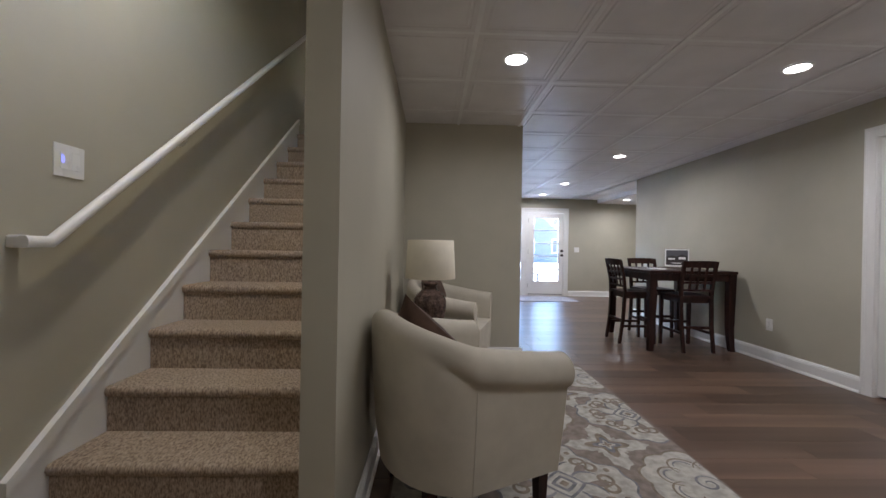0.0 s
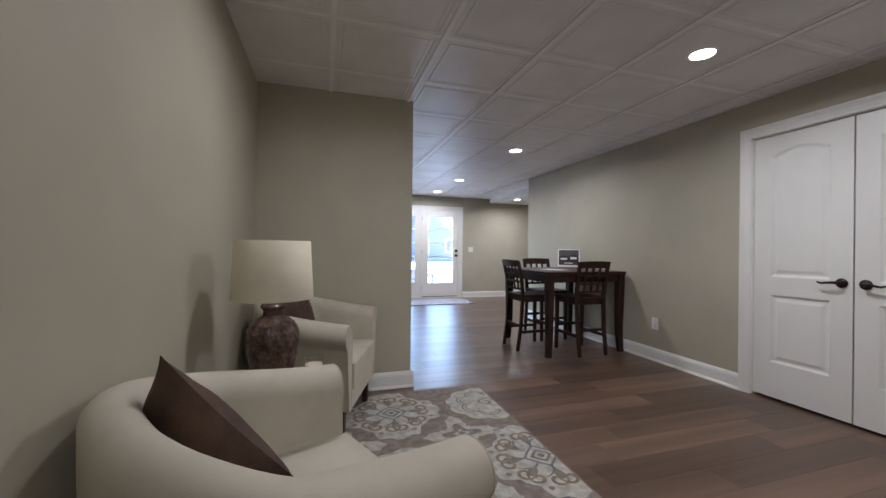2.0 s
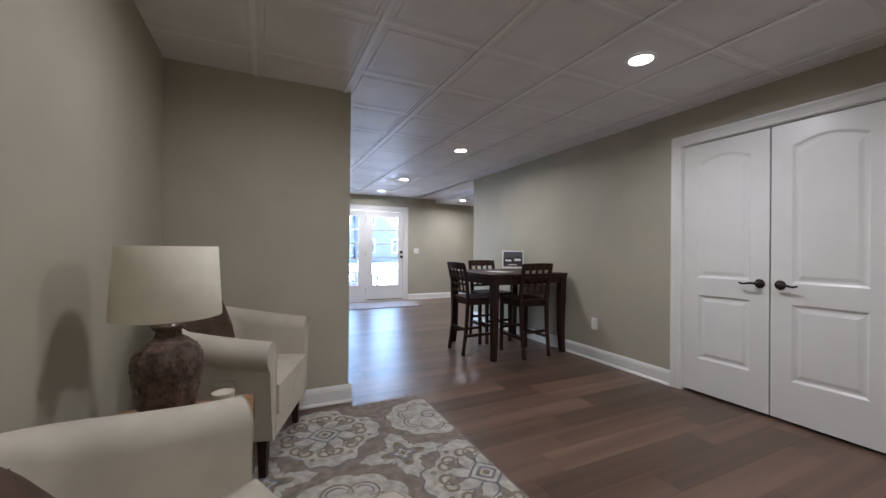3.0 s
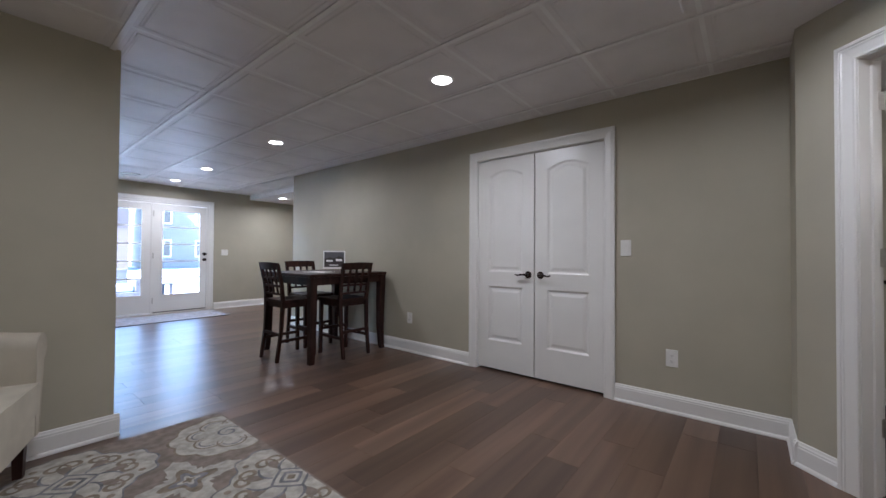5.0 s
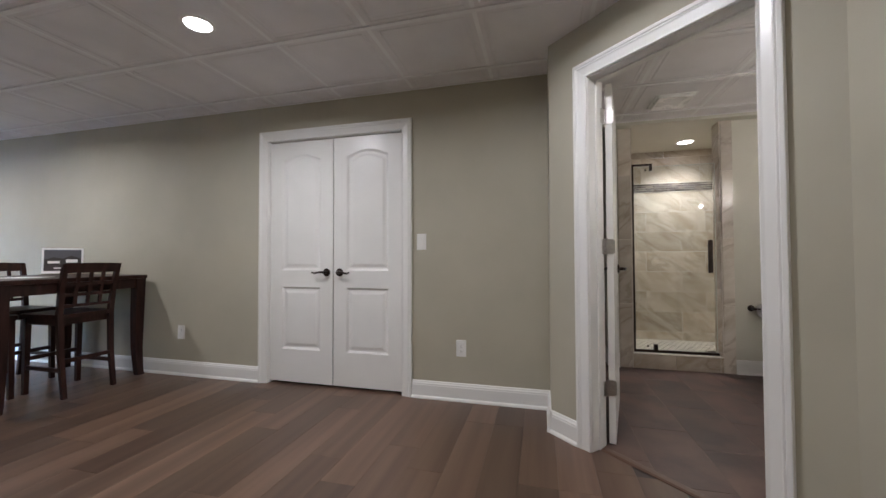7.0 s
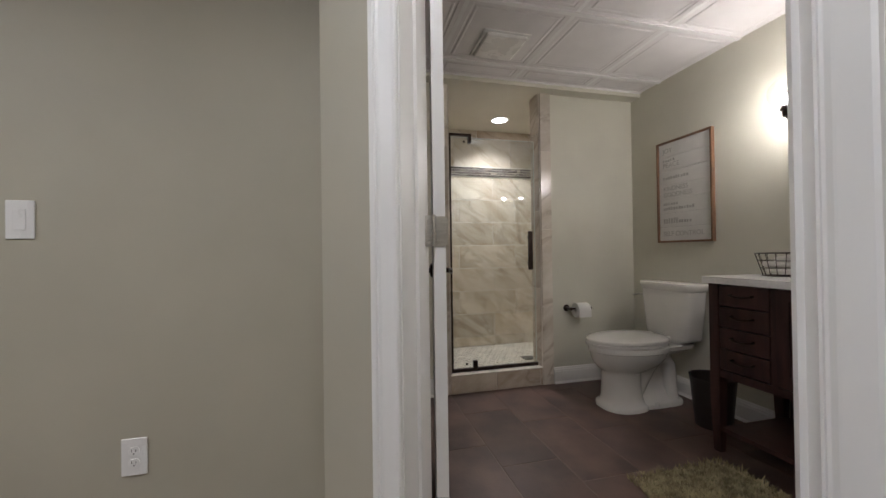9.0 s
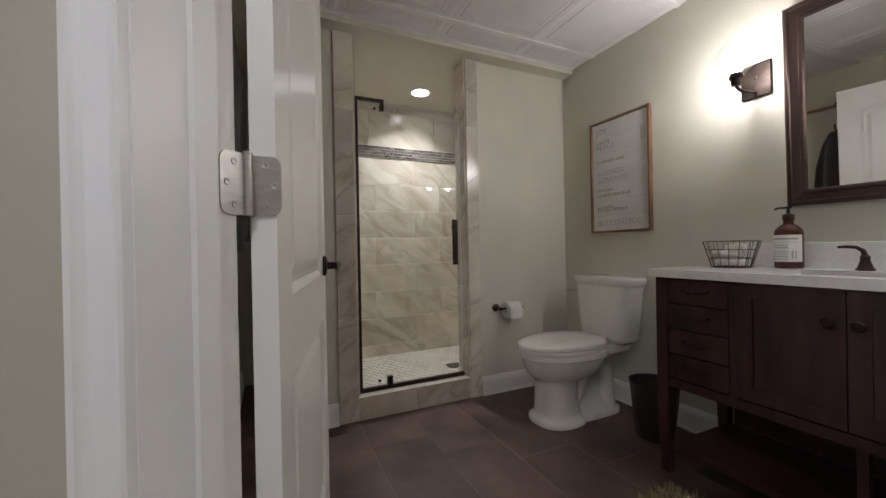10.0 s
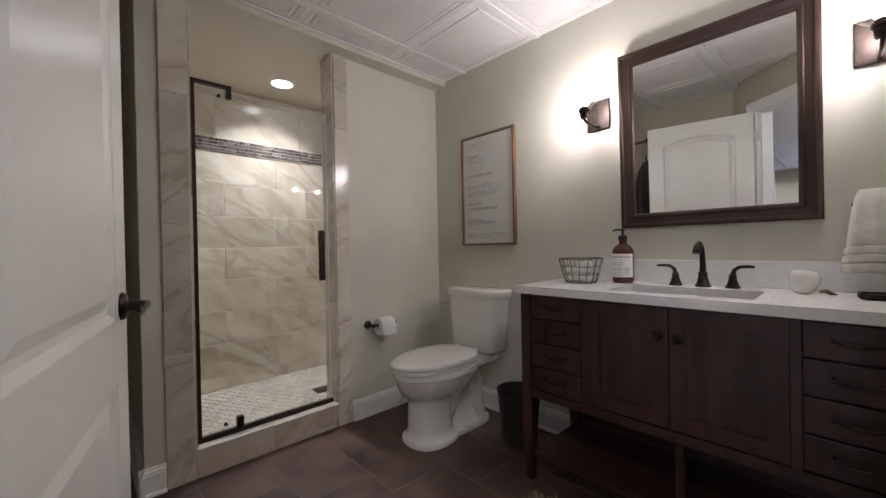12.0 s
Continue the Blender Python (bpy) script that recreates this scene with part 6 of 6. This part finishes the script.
# towel on a ring
tw = thing("hand_towel", pose(4.258, -0.60, -0.016), "white terry hand towel with woven bands on a bar", "towel")
bm = bmesh.new()
prev = None
n = 24
rings = []
for z, dep, wid in ((0.995, 0.050, 0.118), (1.003, 0.057, 0.121), (1.022, 0.057, 0.121), (1.028, 0.049, 0.115), (1.034, 0.056, 0.119), (1.050, 0.056, 0.119), (1.056, 0.048, 0.113), (1.062, 0.055, 0.116), (1.078, 0.055, 0.115), (1.084, 0.048, 0.110), (1.092, 0.054, 0.112), (1.15, 0.052, 0.102), (1.21, 0.048, 0.095), (1.245, 0.040, 0.090), (1.262, 0.024, 0.084), (1.268, 0.008, 0.078)):
    ring = superellipse(0, 0.03, wid, dep, z, 36, 3.0)
    rings.append([(x * (1 + 0.02 * math.sin(9 * x * 30)), y + 0.006 * math.sin(x * 70), zz + 0.004 * math.sin(x * 30)) for x, y, zz in ring])
loft(bm, rings)
part("cloth", bm, M_towel, tw, smooth=True)
part("bar", tube(bmesh.new(), [(-0.14, -0.01, 1.225), (0.095, -0.01, 1.225)], 0.007), M_bronze, tw, "bronze towel bar")
part("bracket", tube(bmesh.new(), [(0.088, -0.06, 1.225), (0.088, -0.005, 1.225)], 0.009), M_bronze, tw)

# exhaust fan grille
ef = thing("exhaust_fan", pose(5.98, 0.74, H_BATH), "white square exhaust fan grille in the ceiling", "vent")
part("cover", boxes((-0.13, 0.13, -0.13, 0.13, -0.022, 0.004)), M_plastic, ef, bevel=0.012)
part("gap_shadow_frame", boxes((-0.145, 0.145, -0.145, 0.145, -0.006, 0.003)), M_plastic, ef, bevel=0.002)

# rail behind the door
hr = thing("hook_rail", pose(5.95, 1.62, 2.02), "light wooden hook rail on the wall behind the door", "rail")
part("board", boxes((-0.34, 0.34, -0.018, 0.0, -0.012, 0.012)), M_oak, hr, bevel=0.002)
for x in (-0.23, 0.13):
    part("peg", tube(bmesh.new(), [(x, -0.018, 0), (x, -0.05, 0.004), (x, -0.06, 0.020)], 0.006), M_bronze, hr, "bronze peg")

# robes hanging behind the door
for k, (x, w, z0) in enumerate(((5.72, 0.15, 1.02), (6.08, 0.14, 1.06))):
    rb = thing("hanging_robe", pose(x, 1.62, 0), "dark robe hanging from a wall hook behind the door", "robe")
    bm = bmesh.new()
    rings = []
    for z, f in ((z0, 1.0), (z0 + 0.25, 0.97), (z0 + 0.5, 0.85), (z0 + 0.68, 0.6), (z0 + 0.78, 0.25)):
        ring = superellipse(0, -0.075, w * f, 0.055 * (0.6 + 0.4 * f), z, 40, 2.4)
        rings.append([(px * (1 + 0.03 * math.sin(px * 60)), py + 0.014 * math.sin(px * 75 + k), pz) for px, py, pz in ring])
    loft(bm, rings)
    part("cloth", bm, M_bin, rb, smooth=True)
    part("hook", tube(bmesh.new(), [(0, 0, z0 + 0.80), (0, -0.05, z0 + 0.79), (0, -0.085, z0 + 0.80), (0, -0.09, z0 + 0.84)], 0.006), M_bronze, rb, "bronze wall hook")

# shag bath mat
bmt = thing("bath_mat", pose(4.83, 0.17, 0.005), "olive shag bath mat before the vanity", "bath mat")
bm = bmesh.new()
loft(bm, [superellipse(0, 0, 0.47 * k, 0.28 * k, z, 48, 6) for k, z in ((0.98, 0.0), (1.0, 0.006), (0.98, 0.012))])
part("backing", bm, M_shag, bmt)
verts, faces = [], []
rng = random.Random(3)
for k in range(9000):
    x, y = rng.uniform(-0.465, 0.465), rng.uniform(-0.275, 0.275)
    a, lean, hgt, w = rng.uniform(0, 6.28), rng.uniform(0.0, 0.016), rng.uniform(0.022, 0.040), 0.0028
    dx, dy = math.cos(a), math.sin(a)
    i = len(verts)
    verts += [(x - dy * w, y + dx * w, 0.010), (x + dy * w, y - dx * w, 0.010), (x + dx * lean + dy * w * 0.8, y + dy * lean - dx * w * 0.8, hgt * 0.7), (x + dx * lean - dy * w * 0.8, y + dy * lean + dx * w * 0.8, hgt * 0.7), (x + dx * lean * 2, y + dy * lean * 2, hgt)]
    faces += [(i, i + 1, i + 2, i + 3), (i + 3, i + 2, i + 4)]
me = bpy.data.meshes.new("pile")
me.from_pydata(verts, [], faces)
me.materials.append(M_shag)
pile = new("pile", me)
pile.parent = bmt
tagged(pile, "long olive shag pile", kind="stuff")

# ---- floors, piece by piece ----
bm = bmesh.new()
prism(bm, [(3.62, -0.66), (6.5, -0.66), (6.5, 1.133), (7.47, 1.133), (7.47, 1.62), (4.973, 1.62), (4.155, 0.80), (4.155, 0.705), (3.62, 0.705)], -0.011, 0.0045, "z")
bf = structure(part("bath_floor", bm, M_grout_dark), "brown grout of the bathroom tile floor", "floor")
TW, TH = 0.610, 0.305


def bath_ok(x, y):
    return (y < 0.705 or x - y > 3.372) and not (x > 6.5 and y < 1.133) and y < 1.62


cache = {}
for r in range(-3, 7):
    y0 = 0.02 + (TH + 0.004) * r
    for k in range(0, 8):
        x0 = 3.30 + (TW + 0.004) * k + (0.20 * (r % 3))
        xa, xb, ya, yb = max(3.62, x0), min(7.47 if y0 > 1.0 else 6.5, x0 + TW), max(-0.66, y0), min(1.62, y0 + TH)
        if xb - xa < 0.03 or yb - ya < 0.03:
            continue
        corners = [bath_ok(px, py) for px in (xa, xb) for py in (ya, yb)]
        if not any(corners):
            continue
        if not all(corners):
            # cut the tile along the doorway
            poly = [(xa, ya), (xb, ya), (xb, yb), (xa, yb)]
            if yb > 0.705 and xa - yb < 3.372:
                out = []
                for q in range(4):
                    p0, p1 = poly[q], poly[(q + 1) % 4]
                    d0, d1 = p0[0] - p0[1] - 3.374, p1[0] - p1[1] - 3.374
                    if d0 >= 0:
                        out.append(p0)
                    if d0 * d1 < 0:
                        u = d0 / (d0 - d1)
                        out.append((p0[0] + (p1[0] - p0[0]) * u, p0[1] + (p1[1] - p0[1]) * u))
                poly = out
            if len(poly) < 3:
                continue
            bm = bmesh.new()
            prism(bm, poly, 0.0, 0.006, "z")
            part("tile", bm, M_tile_floor, bf)
            continue
        key = (round(xb - xa, 3), round(yb - ya, 3))
        if key not in cache:
            bm = bmesh.new()
            w, h = key
            e = 0.002
            loft(bm, [[(0, 0, 0), (w, 0, 0), (w, h, 0), (0, h, 0)], [(0, 0, 0.0048), (w, 0, 0.0048), (w, h, 0.0048), (0, h, 0.0048)], [(e, e, 0.006), (w - e, e, 0.006), (w - e, h - e, 0.006), (e, h - e, 0.006)]])
            bmesh.ops.recalc_face_normals(bm, faces=bm.faces)
            me = bpy.data.meshes.new("tile")
            bm.to_mesh(me)
            bm.free()
            me.materials.append(M_tile_floor)
            cache[key] = me
        ob = new("tile", cache[key])
        ob.location = (xa, ya, 0.0)
        ob.parent = bf

fl = structure(part("floor", boxes((0.39, 7.2, 0.82, 10.2, -0.011, -0.004)), M_bin), "dark brown wood-look plank floor", "floor")
PW, PL = 0.182, 1.22
cache = {}
rng = random.Random(11)
y, r = 0.80, 0
while y < 10.2:
    x = 0.30 - rng.choice((0.0, 0.2, 0.4, 0.6, 0.8, 1.0))
    while x < 7.2:
        xa, xb = max(0.35, x), min(7.2 if y > 7.4 else 5.36, x + PL)
        ym = y + PW / 2
        if xb - xa > 0.05 and (xa - ym < 3.30 or ym > 1.70):
            key = round(xb - xa, 2)
            if key not in cache:
                bm = bmesh.new()
                w, e = key, 0.0009
                loft(bm, [[(0, 0, -0.006), (w, 0, -0.006), (w, PW, -0.006), (0, PW, -0.006)], [(0, 0, -0.0012), (w, 0, -0.0012), (w, PW, -0.0012), (0, PW, -0.0012)],
                          [(e, e, 0), (w - e, e, 0), (w - e, PW - e, 0), (e, PW - e, 0)]])
                bmesh.ops.recalc_face_normals(bm, faces=bm.faces)
                me = bpy.data.meshes.new("plank")
                bm.to_mesh(me)
                bm.free()
                me.materials.append(M_plank)
                cache[key] = me
            ob = new("plank", cache[key])
            ob.location = (xa, y, 0.0)
            ob.parent = fl
        x += PL
    y += PW
    r += 1
